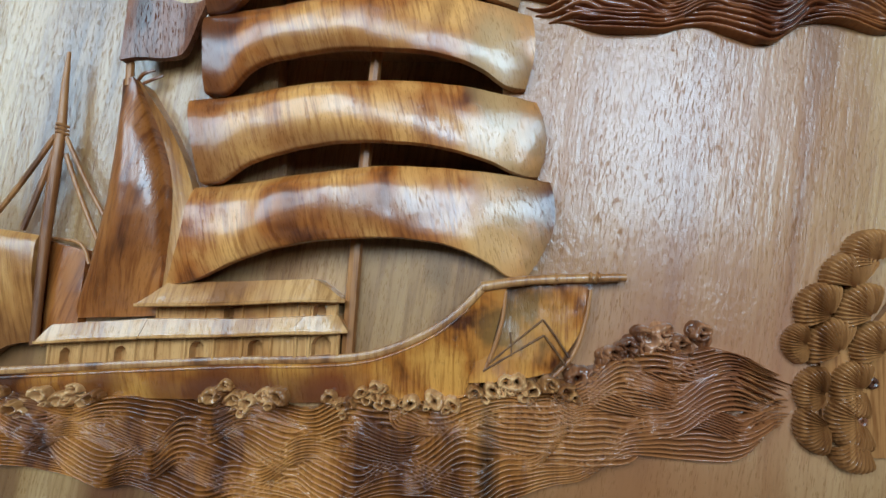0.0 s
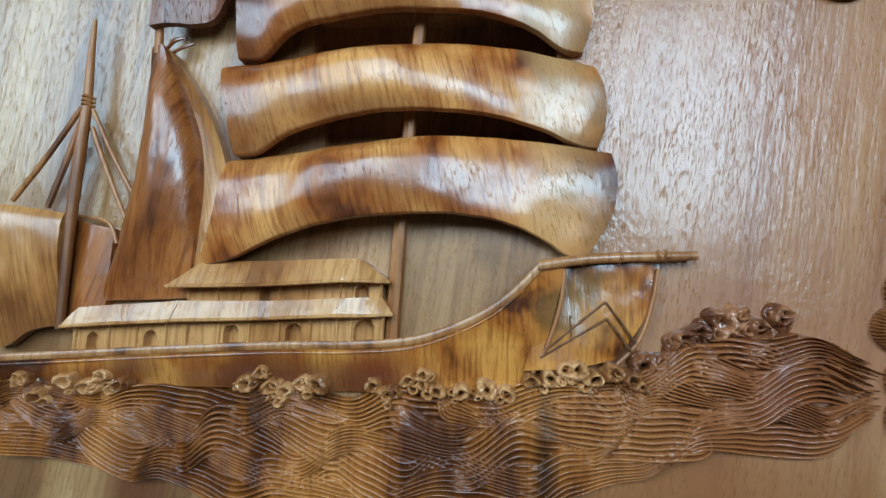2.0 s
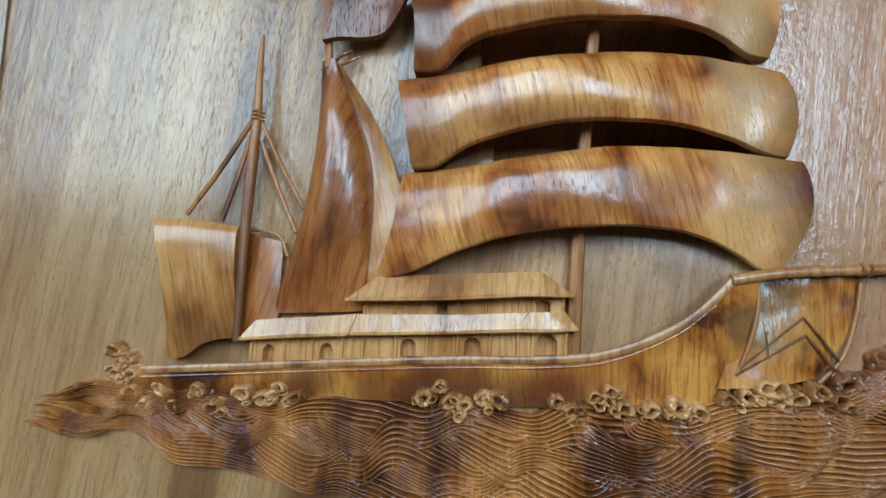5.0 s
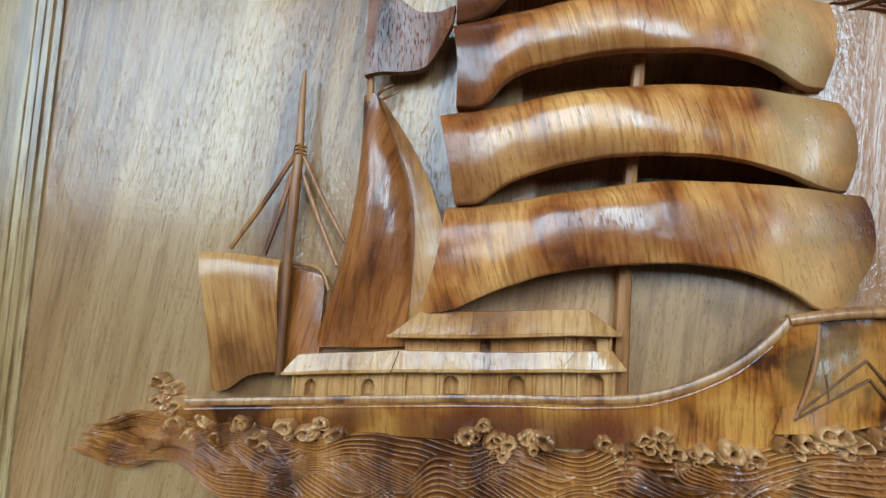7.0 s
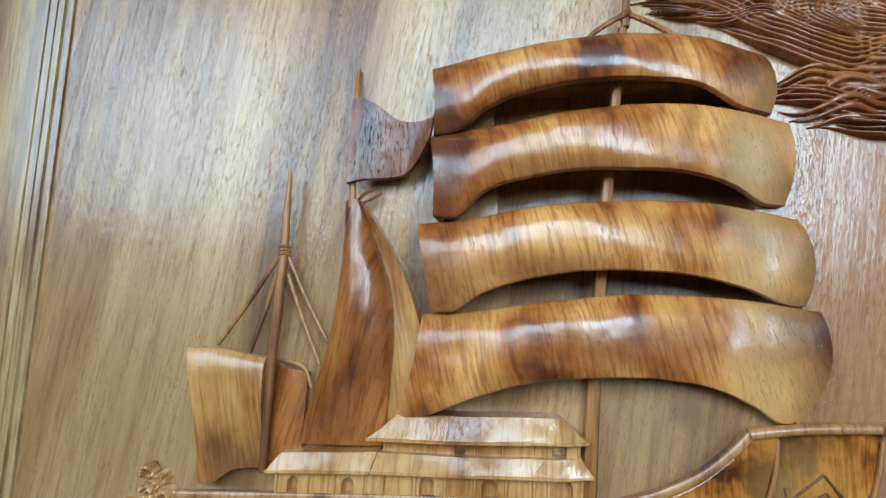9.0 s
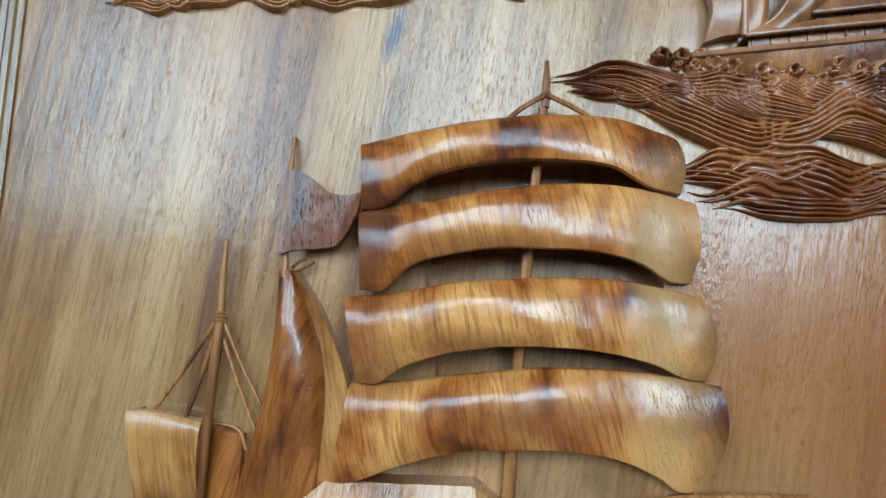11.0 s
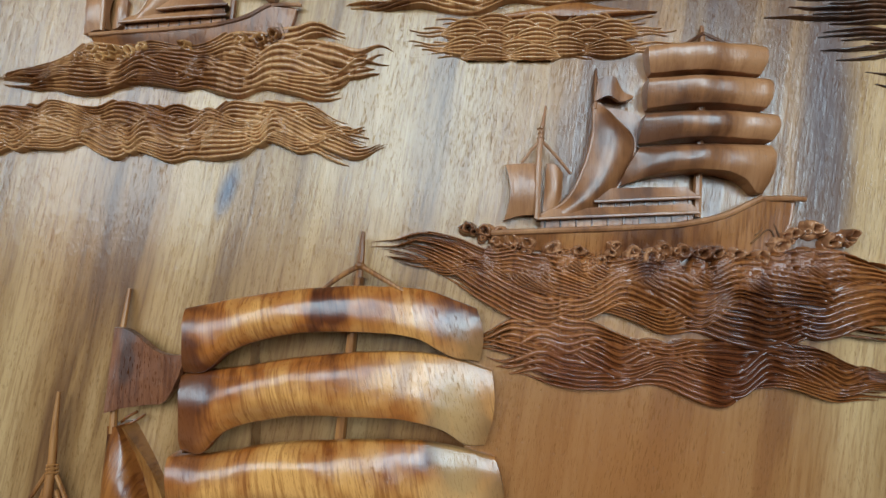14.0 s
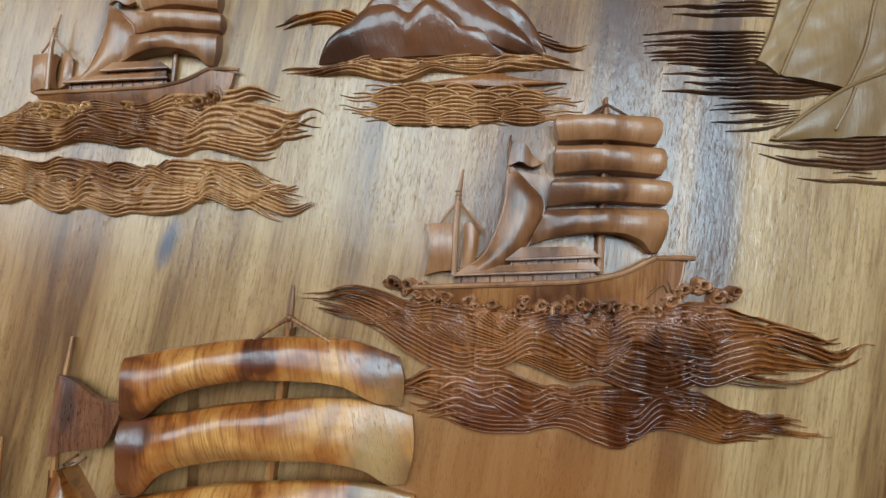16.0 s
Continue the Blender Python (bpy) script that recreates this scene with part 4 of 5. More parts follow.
cabin_wall("cabin_wall", ship, -0.374, 0.984, -0.079, 1.004, 0.0, 0.026, [(-0.355, 0.0050, 0.010), (-0.298, 0.0055, 0.010), (-0.220, 0.0070, 0.011), (-0.1615, 0.0070, 0.011), (-0.0955, 0.0090, 0.011)], 0.019, cabin_wood)
cabin_wall("upper_wall", ship, -0.264, 1.032, -0.080, 1.042, 0.0, 0.016, [(-0.190, 0.0045, 0.007), (-0.099, 0.0060, 0.007)], 0.019, cabin_wood)
for x in (-0.372, -0.339, -0.312, -0.283, -0.263, -0.232, -0.203, -0.175, -0.146, -0.121, -0.108, -0.079):
    f = (x + 0.374) / 0.295 * 0.020
    rod("post", [(x, 0.984 + f, 0.019, 0.0019), (x + 0.0005, 1.010 + f, 0.020, 0.0019)], cabin_wood, ship, n=3, sides=6)
for x in (-0.263, -0.235, -0.214, -0.176, -0.150, -0.120, -0.109, -0.082):
    f = (x + 0.264) / 0.184 * 0.010
    rod("upper_post", [(x, 1.032 + f, 0.019, 0.0016), (x + 0.0005, 1.047 + f, 0.020, 0.0016)], cabin_wood, ship, n=3, sides=6)


def roof(name, parent, ridge, eave, material, lip=0.0018, n=30):
    """A sloping roof slab with a thick eave."""
    r = relief(name, ridge, eave, material, parent, nu=n, nv=10, bulge=None)
    rod("eave", [(x, z, d - 0.001, lip) for x, z, d in eave], material, r, n=n, sides=6)
    return r


roof("roof", ship, [(-0.250, 1.070, 0.026), (-0.180, 1.0735, 0.026), (-0.104, 1.079, 0.026)], [(-0.277, 1.047, 0.035), (-0.180, 1.052, 0.036), (-0.116, 1.0575, 0.036)], cabin_wood)
roof("roof_hip", ship, [(-0.1045, 1.079, 0.0265), (-0.100, 1.0775, 0.025), (-0.096, 1.075, 0.023)], [(-0.116, 1.0575, 0.0362), (-0.096, 1.058, 0.034), (-0.073, 1.058, 0.024)], cabin_wood, n=12)
roof("lower_roof", ship, [(-0.267, 1.034, 0.027), (-0.170, 1.038, 0.027), (-0.112, 1.042, 0.027)], [(-0.273, 1.016, 0.031), (-0.190, 1.021, 0.031), (-0.124, 1.026, 0.032)], cabin_wood)
roof("lower_roof_hip", ship, [(-0.1115, 1.042, 0.0275), (-0.095, 1.043, 0.026), (-0.080, 1.044, 0.020)], [(-0.124, 1.026, 0.0322), (-0.097, 1.027, 0.030), (-0.069, 1.029, 0.024)], cabin_wood, n=12)
roof("stern_roof", ship, [(-0.366, 1.024, 0.025), (-0.320, 1.029, 0.026), (-0.268, 1.034, 0.026)], [(-0.380, 1.006, 0.030), (-0.330, 1.011, 0.031), (-0.274, 1.0155, 0.031)], cabin_wood)

# ---- water, foam under the large ship ----
wave_band("sea_waves", [(-0.632, 0.930), (-0.596, 0.942), (-0.556, 0.951), (-0.510, 0.949), (-0.44, 0.950), (-0.30, 0.953), (-0.15, 0.957), (0.0, 0.966), (0.12, 0.984), (0.20, 1.012), (0.283, 1.024), (0.32, 1.016), (0.364, 1.004)],
          [(-0.632, 0.902), (-0.589, 0.901), (-0.551, 0.900), (-0.500, 0.909), (-0.463, 0.896), (-0.431, 0.883), (-0.377, 0.875), (-0.30, 0.864), (-0.20, 0.852), (-0.05, 0.850), (0.08, 0.868), (0.15, 0.895), (0.203, 0.915), (0.251, 0.924), (0.303, 0.934), (0.364, 0.944)],
          wave_wood, "wide band of combed carved waves under the large ship", 5, rows=5, length=0.125, swell=0.012, pitch=0.0037, fingers=(0.07, 0.045), group="carved waves",
          locks=[(x, z - 0.008, 0.062 + 0.014 * math.sin(40 * x), 0.027 + 0.006 * math.sin(90 * x)) for x, z in ((-0.47, 0.948), (-0.415, 0.952), (-0.335, 0.955), (-0.19, 0.960), (-0.155, 0.960), (-0.06, 0.964), (-0.015, 0.965), (0.025, 0.968), (0.065, 0.974), (0.105, 0.982), (0.14, 0.984), (0.175, 0.998), (0.21, 1.016), (0.255, 1.026))])
FOAM_A = [[(-0.525, 0.986), (-0.509, 0.979), (-0.523, 0.966), (-0.505, 0.960)], [(-0.499, 0.945), (-0.485, 0.936), (-0.470, 0.948), (-0.454, 0.936)], [(-0.425, 0.950), (-0.408, 0.940)], [(-0.380, 0.952), (-0.360, 0.951), (-0.343, 0.957), (-0.326, 0.955)],
          [(-0.205, 0.961), (-0.190, 0.968), (-0.180, 0.957), (-0.169, 0.954)], [(-0.150, 0.960), (-0.136, 0.965)], [(-0.085, 0.963), (-0.071, 0.958), (-0.055, 0.972), (-0.042, 0.974), (-0.027, 0.960), (-0.006, 0.961)], [(0.015, 0.967), (0.034, 0.963), (0.055, 0.975), (0.072, 0.976)],
          [(0.086, 0.984), (0.096, 0.988), (0.108, 0.978), (0.126, 0.984), (0.144, 0.981)], [(0.155, 0.990), (0.171, 0.996), (0.186, 1.008)], [(0.190, 1.017), (0.206, 1.024), (0.222, 1.036)], [(0.236, 1.036), (0.252, 1.030), (0.272, 1.036)]]
for k, places in enumerate(FOAM_A):
    foam(places, 0.0112 if k < 9 else 0.0132, 0.003 if k < 2 or k > 8 else 0.011, 0.012, "carved curls of foam along the large hull", 10 + k, foam_wood if k < 9 else red_foam_wood, "carved foam")

# ---- the middle ship, and the far one ----
small = thing("sailing_ship", (0.25, 0, 1.50), "reddish brown carved junk with four rolled sails", "ship", "carved ships")
ROWS_B = [
    ([(0.258, 1.713, 0.018), (0.313, 1.716, 0.020), (0.377, 1.716, 0.012)], [(0.263, 1.685, 0.010), (0.312, 1.685, 0.020), (0.375, 1.683, 0.012)]),
    ([(0.259, 1.677, 0.018), (0.316, 1.680, 0.020), (0.381, 1.680, 0.012)], [(0.260, 1.646, 0.010), (0.315, 1.649, 0.020), (0.381, 1.647, 0.012)]),
    ([(0.257, 1.638, 0.018), (0.320, 1.642, 0.020), (0.388, 1.641, 0.012)], [(0.251, 1.607, 0.010), (0.319, 1.613, 0.020), (0.387, 1.612, 0.012)]),
    ([(0.251, 1.602, 0.018), (0.321, 1.606, 0.020), (0.386, 1.608, 0.012)], [(0.231, 1.560, 0.010), (0.261, 1.570, 0.018), (0.290, 1.576, 0.024), (0.313, 1.577, 0.025), (0.340, 1.575, 0.024), (0.358, 1.568, 0.018), (0.372, 1.556, 0.010), (0.379, 1.556, 0.006)]),
]
for k, (top, bottom) in enumerate(ROWS_B):
    relief("sail", top, bottom, red_wood, small, nu=40, nv=18, bulge=billow(0.010, k + 2.0, 0.5, 0.8, peak=0.36, right_swell=0.3), bow=swing(0.004, -0.002), shell=0.0, lip=0.001)
rod("mast", [(0.314, 1.530, 0.006, 0.0045), (0.316, 1.60, 0.006, 0.0045), (0.319, 1.722, 0.006, 0.0035), (0.319, 1.742, 0.004, 0.002)], red_wood, small)
for x in (0.298, 0.342):
    rod("strut", [(0.319, 1.732, 0.008, 0.0018), ((x + 0.319) / 2, 1.7245, 0.010, 0.0018), (x, 1.717, 0.012, 0.0016)], streak_wood, small, n=8)
relief("fore_sail", [(0.203, 1.652, 0.012), (0.202, 1.622, 0.014), (0.193, 1.581, 0.014), (0.172, 1.540, 0.012), (0.148, 1.526, 0.008)], [(0.210, 1.652, 0.012), (0.227, 1.637, 0.010), (0.246, 1.616, 0.009), (0.245, 1.592, 0.010), (0.227, 1.556, 0.010), (0.205, 1.530, 0.008)], red_wood, small, nu=36, nv=16,
       bulge=lambda u, v: 0.011 * np.sin(math.pi * v) * ease(u, 0, 0.3))
rod("sail_rope", [(0.203, 1.648, 0.012, 0.0013), (0.203, 1.622, 0.014, 0.0015), (0.194, 1.581, 0.015, 0.0016), (0.172, 1.540, 0.013, 0.0015), (0.148, 1.527, 0.009, 0.0013)], red_wood, small, n=24, sides=6)
rod("sail_rope", [(0.227, 1.637, 0.010, 0.0013), (0.247, 1.614, 0.010, 0.0015), (0.246, 1.592, 0.012, 0.0016), (0.228, 1.556, 0.012, 0.0015)], red_wood, small, n=16, sides=6)
relief("lee_sail", [(0.214, 1.650, 0.004), (0.240, 1.645, 0.006), (0.255, 1.640, 0.006)], [(0.232, 1.628, 0.005), (0.246, 1.612, 0.006), (0.253, 1.604, 0.006)], red_wood, small, nu=14, nv=10)
relief("flag", [(0.207, 1.677, 0.014), (0.223, 1.679, 0.014), (0.234, 1.666, 0.014), (0.245, 1.659, 0.014)], [(0.204, 1.653, 0.014), (0.218, 1.658, 0.014), (0.231, 1.653, 0.016), (0.244, 1.657, 0.015)], red_wood, small, nu=24, nv=10, bulge=lambda u, v: 0.003 * np.sin(6 * u), shell=0.006)
rod("flag_pole", [(0.207, 1.694, 0.003, 0.001), (0.206, 1.67, 0.008, 0.002), (0.205, 1.645, 0.012, 0.002)], red_wood, small, n=8)
relief("stern_sail", [(0.110, 1.581, 0.012), (0.128, 1.583, 0.013), (0.148, 1.583, 0.012)], [(0.110, 1.520, 0.010), (0.126, 1.525, 0.012), (0.148, 1.528, 0.012)], red_wood, small, nu=18, nv=18, bulge=lambda u, v: 0.007 * np.sin(math.pi * v), bow=swing(0, 0.006), shell=0.010)
relief("stern_sail_back", [(0.155, 1.585, 0.006), (0.164, 1.584, 0.008), (0.173, 1.575, 0.006)], [(0.152, 1.530, 0.007), (0.160, 1.531, 0.008), (0.172, 1.545, 0.006)], red_wood, small, nu=14, nv=14, bulge=lambda u, v: 0.004 * np.sin(math.pi * v) * np.sin(math.pi * u))
rod("stern_mast", [(0.1515, 1.647, 0.014, 0.0012), (0.147, 1.612, 0.018, 0.0029), (0.145, 1.522, 0.018, 0.0034)], red_wood, small)
for z in (1.610, 1.615, 1.620):
    rod("ring", [(0.143, z, 0.015, 0.001), (0.147, z + 0.0005, 0.0215, 0.0012), (0.151, z, 0.015, 0.001)], red_wood, small, n=6, sides=6)
for x, z in ((0.127, 1.583), (0.180, 1.572)):
    rod("stay", [(0.147, 1.608, 0.018, 0.0016), ((x + 0.147) / 2, (z + 1.608) / 2 + 0.001, 0.016, 0.0016), (x, z, 0.015, 0.0014)], red_wood, small, n=8)
RAIL_B = [(0.097, 1.5055), (0.143, 1.509), (0.241, 1.516), (0.306, 1.523), (0.344, 1.534), (0.366, 1.546), (0.376, 1.551)]
relief("hull", [(x, z, 0.014) for x, z in RAIL_B] + [(0.412, 1.549, 0.006)], [(0.101, 1.493, 0.004), (0.20, 1.486, 0.004), (0.30, 1.488, 0.004), (0.36, 1.491, 0.005), (0.385, 1.497, 0.006)], small_hull_wood, small, nu=60, nv=12,
       bulge=lambda u, v: 0.0012 * np.sin(math.pi * v), bow=lambda u, v: (0.008 * np.sin(math.pi * v) * ease(u, 0.9, 1.0), 0.0))
rod("rail", [(x, z, 0.014, 0.0032) for x, z in RAIL_B], red_wood, small, n=50)
rod("bowsprit", [(0.374, 1.550, 0.012, 0.0030), (0.400, 1.552, 0.011, 0.0030), (0.421, 1.552, 0.010, 0.0028)], red_wood, small)
rod("bow_seam", [(0.411, 1.548, 0.006, 0.0018), (0.406, 1.524, 0.007, 0.0018), (0.392, 1.500, 0.006, 0.0018)], red_wood, small)
for line in ([(0.372, 1.512), (0.388, 1.527), (0.398, 1.508)], [(0.368, 1.504), (0.387, 1.519), (0.394, 1.503)]):
    rod("carved_line", [(x, z, 0.008, 0.0009) for x, z in line], line_stain, small, "dark incised zigzag line", n=10)
cabin_wall("cabin_wall", small, 0.150, 1.511, 0.308, 1.523, 0.0, 0.014, [], 0.0125, small_hull_wood)
cabin_wall("upper_wall", small, 0.210, 1.532, 0.306, 1.540, 0.0, 0.012, [], 0.0125, small_hull_wood)
for k in range(10):
    x = 0.154 + 0.0165 * k
    f = (x - 0.150) / 0.158 * 0.012
    rod("post", [(x, 1.511 + f, 0.0127, 0.0010), (x, 1.524 + f, 0.0130, 0.0010)], streak_wood, small, n=3, sides=6)
for k in range(7):
    x = 0.213 + 0.0150 * k
    f = (x - 0.210) / 0.096 * 0.008
    rod("upper_post", [(x, 1.532 + f, 0.0127, 0.0010), (x, 1.544 + f, 0.0130, 0.0010)], streak_wood, small, n=3, sides=6)
roof("roof", small, [(0.222, 1.557, 0.0165), (0.260, 1.559, 0.0165), (0.298, 1.561, 0.0165)], [(0.204, 1.542, 0.020), (0.260, 1.546, 0.021), (0.312, 1.550, 0.018)], red_wood, lip=0.0020, n=20)
roof("lower_roof", small, [(0.160, 1.533, 0.0165), (0.235, 1.538, 0.0165), (0.304, 1.543, 0.0165)], [(0.145, 1.522, 0.020), (0.230, 1.528, 0.021), (0.312, 1.534, 0.018)], red_wood, lip=0.0020, n=24)

far = copy_thing(small, Matrix.Translation((-0.270, 0, 1.7254)) @ Matrix.Diagonal((0.80, 0.80, 0.80, 1)))
for child in far.children:
    if child.name.startswith(("stern_", "ring", "stay")):
        child.location = (-0.026, 0, -0.012)
tagged(far, "smaller orange brown carved junk above combed waves")

wave_band("sea_waves", [(-0.058, 1.488), (0.008, 1.502), (0.069, 1.503), (0.10, 1.492), (0.25, 1.484), (0.38, 1.490), (0.45, 1.500), (0.474, 1.490), (0.53, 1.484), (0.625, 1.472)],
          [(-0.058, 1.476), (0.03, 1.460), (0.079, 1.440), (0.12, 1.424), (0.167, 1.413), (0.22, 1.418), (0.278, 1.410), (0.40, 1.404), (0.517, 1.408), (0.56, 1.418), (0.625, 1.432)],
          red_wave_wood, "band of combed carved waves under the middle ship", 21, rows=4, length=0.12, swell=0.011, bulk=0.9, pitch=0.0044, cut=0.0078, fingers=(0.15, 0.17), group="carved waves",
          locks=[(0.10 + 0.027 * k, (1.488, 1.484, 1.482)[k % 3] + (0.010 if k > 10 else 0.0), 0.040 + 0.008 * math.sin(2.1 * k), 0.032 + 0.006 * math.sin(1.3 * k)) for k in range(14)])
wave_band("sea_waves", [(0.055, 1.392), (0.134, 1.415), (0.173, 1.420), (0.226, 1.408), (0.278, 1.400), (0.342, 1.400), (0.392, 1.406), (0.461, 1.388), (0.590, 1.368)],
          [(0.055, 1.360), (0.123, 1.350), (0.176, 1.339), (0.230, 1.347), (0.279, 1.350), (0.343, 1.340), (0.405, 1.353), (0.46, 1.346), (0.510, 1.348), (0.590, 1.353)],
          red_wave_wood, "lower band of dark red combed carved waves", 33, rows=4, length=0.110, swell=0.008, bulk=0.85, pitch=0.0044, cut=0.0078, fingers=(0.10, 0.14), group="carved waves")
FOAM_B = [[(0.070, 1.503), (0.090, 1.501), (0.107, 1.499), (0.120, 1.494)], [(0.134, 1.492), (0.164, 1.488)], [(0.190, 1.484), (0.214, 1.477)], [(0.229, 1.490), (0.265, 1.479)], [(0.248, 1.484), (0.281, 1.489), (0.301, 1.489)], [(0.318, 1.486), (0.333, 1.489), (0.352, 1.486)], [(0.377, 1.487), (0.393, 1.497)], [(0.408, 1.510), (0.429, 1.518)], [(0.449, 1.502), (0.467, 1.511)]]
for k, places in enumerate(FOAM_B):
    foam([(x, z + 0.005) for x, z in places], 0.0100, 0.006, 0.010, "small carved curls of foam along the middle hull", 50 + k, red_foam_wood, "carved foam")

wave_band("sea_waves", [(-0.54, 1.676), (-0.468, 1.694), (-0.398, 1.718), (-0.30, 1.722), (-0.18, 1.736), (-0.091, 1.744), (-0.044, 1.733), (-0.008, 1.712)],
          [(-0.54, 1.668), (-0.473, 1.665), (-0.43, 1.664), (-0.349, 1.667), (-0.216, 1.666), (-0.114, 1.656), (-0.066, 1.660), (-0.008, 1.692)],
          pale_wave_wood, "band of combed carved waves under the far ship", 41, rows=4, length=0.088, swell=0.0075, bulk=0.75, pitch=0.0042, fingers=(0.10, 0.14), group="carved waves")
wave_band("sea_waves", [(-0.606, 1.610), (-0.529, 1.634), (-0.431, 1.648), (-0.362, 1.649), (-0.28, 1.644), (-0.193, 1.650), (-0.142, 1.652), (-0.084, 1.637), (-0.014, 1.628)],
          [(-0.606, 1.602), (-0.540, 1.594), (-0.463, 1.586), (-0.40, 1.596), (-0.355, 1.588), (-0.291, 1.581), (-0.245, 1.583), (-0.174, 1.598), (-0.110, 1.592), (-0.066, 1.584), (-0.014, 1.597)],
          pale_wave_wood, "long wavy band of combed carved waves", 47, rows=4, length=0.080, swell=0.0078, bulk=0.75, pitch=0.0042, fingers=(0.09, 0.10), group="carved waves")
FOAM_C = [[(-0.402, 1.704), (-0.388, 1.712), (-0.376, 1.703), (-0.361, 1.709)], [(-0.340, 1.711), (-0.326, 1.713)], [(-0.275, 1.716)], [(-0.203, 1.727), (-0.181, 1.724), (-0.164, 1.732)]]
for k, places in enumerate(FOAM_C):
    foam(places, 0.0090, 0.007, 0.009, "small carved curls of foam along the far hull", 80 + k, foam_wood, "carved foam")

# ---- hills, cliff and their water ----
hill = thing("mountain", (0.11, 0, 1.785), "brown carved island hill with rounded overlapping humps", "hill", "carved hills")
relief("front_hump", [(-0.034, 1.782, 0.003), (-0.022, 1.804, 0.010), (0.007, 1.827, 0.014), (0.028, 1.845, 0.016), (0.056, 1.848, 0.017), (0.077, 1.840, 0.016), (0.100, 1.855, 0.017), (0.125, 1.840, 0.016), (0.137, 1.827, 0.015), (0.169, 1.820, 0.012), (0.188, 1.809, 0.006)],
       [(-0.034, 1.778, 0.004), (0.03, 1.781, 0.010), (0.08, 1.785, 0.011), (0.13, 1.788, 0.011), (0.165, 1.790, 0.010), (0.200, 1.792, 0.005)], hill_wood, hill, nu=100, nv=30, uneven=0.0012, lip=0.002,
       bulge=lambda u, v: 0.012 * np.sin(math.pi * v**0.55) * np.sin(math.pi * u) ** 0.5 * (1 + 0.18 * np.sin(13 * u)) - 0.005 * np.exp(-(((u - 0.52 + 0.10 * v) / 0.035) ** 2)) * (1 - v))
relief("slab", [(0.098, 1.862, 0.008), (0.135, 1.885, 0.010), (0.165, 1.870, 0.011), (0.190, 1.845, 0.010), (0.222, 1.816, 0.008), (0.240, 1.795, 0.003)],
       [(0.105, 1.846, 0.009), (0.130, 1.828, 0.013), (0.160, 1.812, 0.015), (0.185, 1.800, 0.014), (0.215, 1.794, 0.010), (0.242, 1.790, 0.003)], hill_wood, hill, nu=60, nv=18, uneven=0.0016, lip=0.002, bulge=lambda u, v: 0.007 * np.sin(math.pi * v) * (1 + 0.3 * np.sin(11 * u)))
relief("back_hump", [(0.010, 1.838, 0.004), (0.045, 1.878, 0.007), (0.085, 1.905, 0.008), (0.125, 1.905, 0.008), (0.170, 1.880, 0.007), (0.205, 1.858, 0.006), (0.232, 1.828, 0.005), (0.246, 1.800, 0.002)],
       [(0.012, 1.822, 0.004), (0.06, 1.830, 0.007), (0.11, 1.835, 0.008), (0.15, 1.825, 0.008), (0.19, 1.810, 0.007), (0.22, 1.802, 0.006), (0.248, 1.793, 0.002)], hill_wood, hill, nu=70, nv=22, uneven=0.0018, lip=0.0015,
       bulge=lambda u, v: 0.007 * np.sin(math.pi * v**0.6) * np.sin(math.pi * u) ** 0.5 * (1 + 0.3 * np.sin(19 * u + 3 * v)))
wave_band("sea_waves", [(-0.095, 1.772), (-0.022, 1.778), (0.030, 1.788), (0.076, 1.796), (0.13, 1.790), (0.201, 1.797), (0.309, 1.796)], [(-0.095, 1.762), (-0.04, 1.764), (0.0, 1.766), (0.063, 1.760), (0.12, 1.768), (0.174, 1.772), (0.24, 1.776), (0.309, 1.778)],
          pale_wave_wood, "combed carved waves at the foot of the hill", 61, rows=3, length=0.11, swell=0.006, bulk=0.7, pitch=0.0034, fingers=(0.10, 0.11), group="carved waves")
scale_waves([(0.092, 1.742, 3), (0.062, 1.7325, 4), (0.090, 1.7235, 3), (0.061, 1.7145, 4), (0.088, 1.7065, 2)], 0.0315, 0.0150, 0.055, "carved scale pattern waves below the hill", pale_wave_wood)
swell_strip = thing("smooth_swell", (0.16, 0, 1.75), "smooth brown carved swell between two bands of waves", "carved waves")
relief("swell", [(0.060, 1.7535, 0.001), (0.10, 1.757, 0.004), (0.145, 1.763, 0.006), (0.185, 1.769, 0.006), (0.215, 1.764, 0.006), (0.245, 1.761, 0.004), (0.272, 1.7605, 0.001)],
       [(0.060, 1.7525, 0.001), (0.10, 1.752, 0.006), (0.145, 1.753, 0.008), (0.185, 1.752, 0.009), (0.215, 1.755, 0.008), (0.245, 1.757, 0.006), (0.272, 1.7595, 0.001)], small_hull_wood, swell_strip, nu=50, nv=10, bulge=lambda u, v: 0.002 * np.sin(math.pi * v))
wave_band("sea_waves", [(-0.096, 1.835), (-0.05, 1.842), (-0.012, 1.846), (0.03, 1.845)], [(-0.096, 1.822), (-0.05, 1.820), (-0.012, 1.822), (0.03, 1.822)], wave_wood, "thin carved water lines beside the hill", 71, rows=1, fingers=(0.09, 0.005), group="carved waves")
wave_band("sea_waves", [(0.228, 1.822), (0.26, 1.824), (0.303, 1.820)], [(0.228, 1.806), (0.26, 1.806), (0.303, 1.810)], wave_wood, "thin carved water lines beside the hill", 73, rows=1, fingers=(0.005, 0.06), group="carved waves")

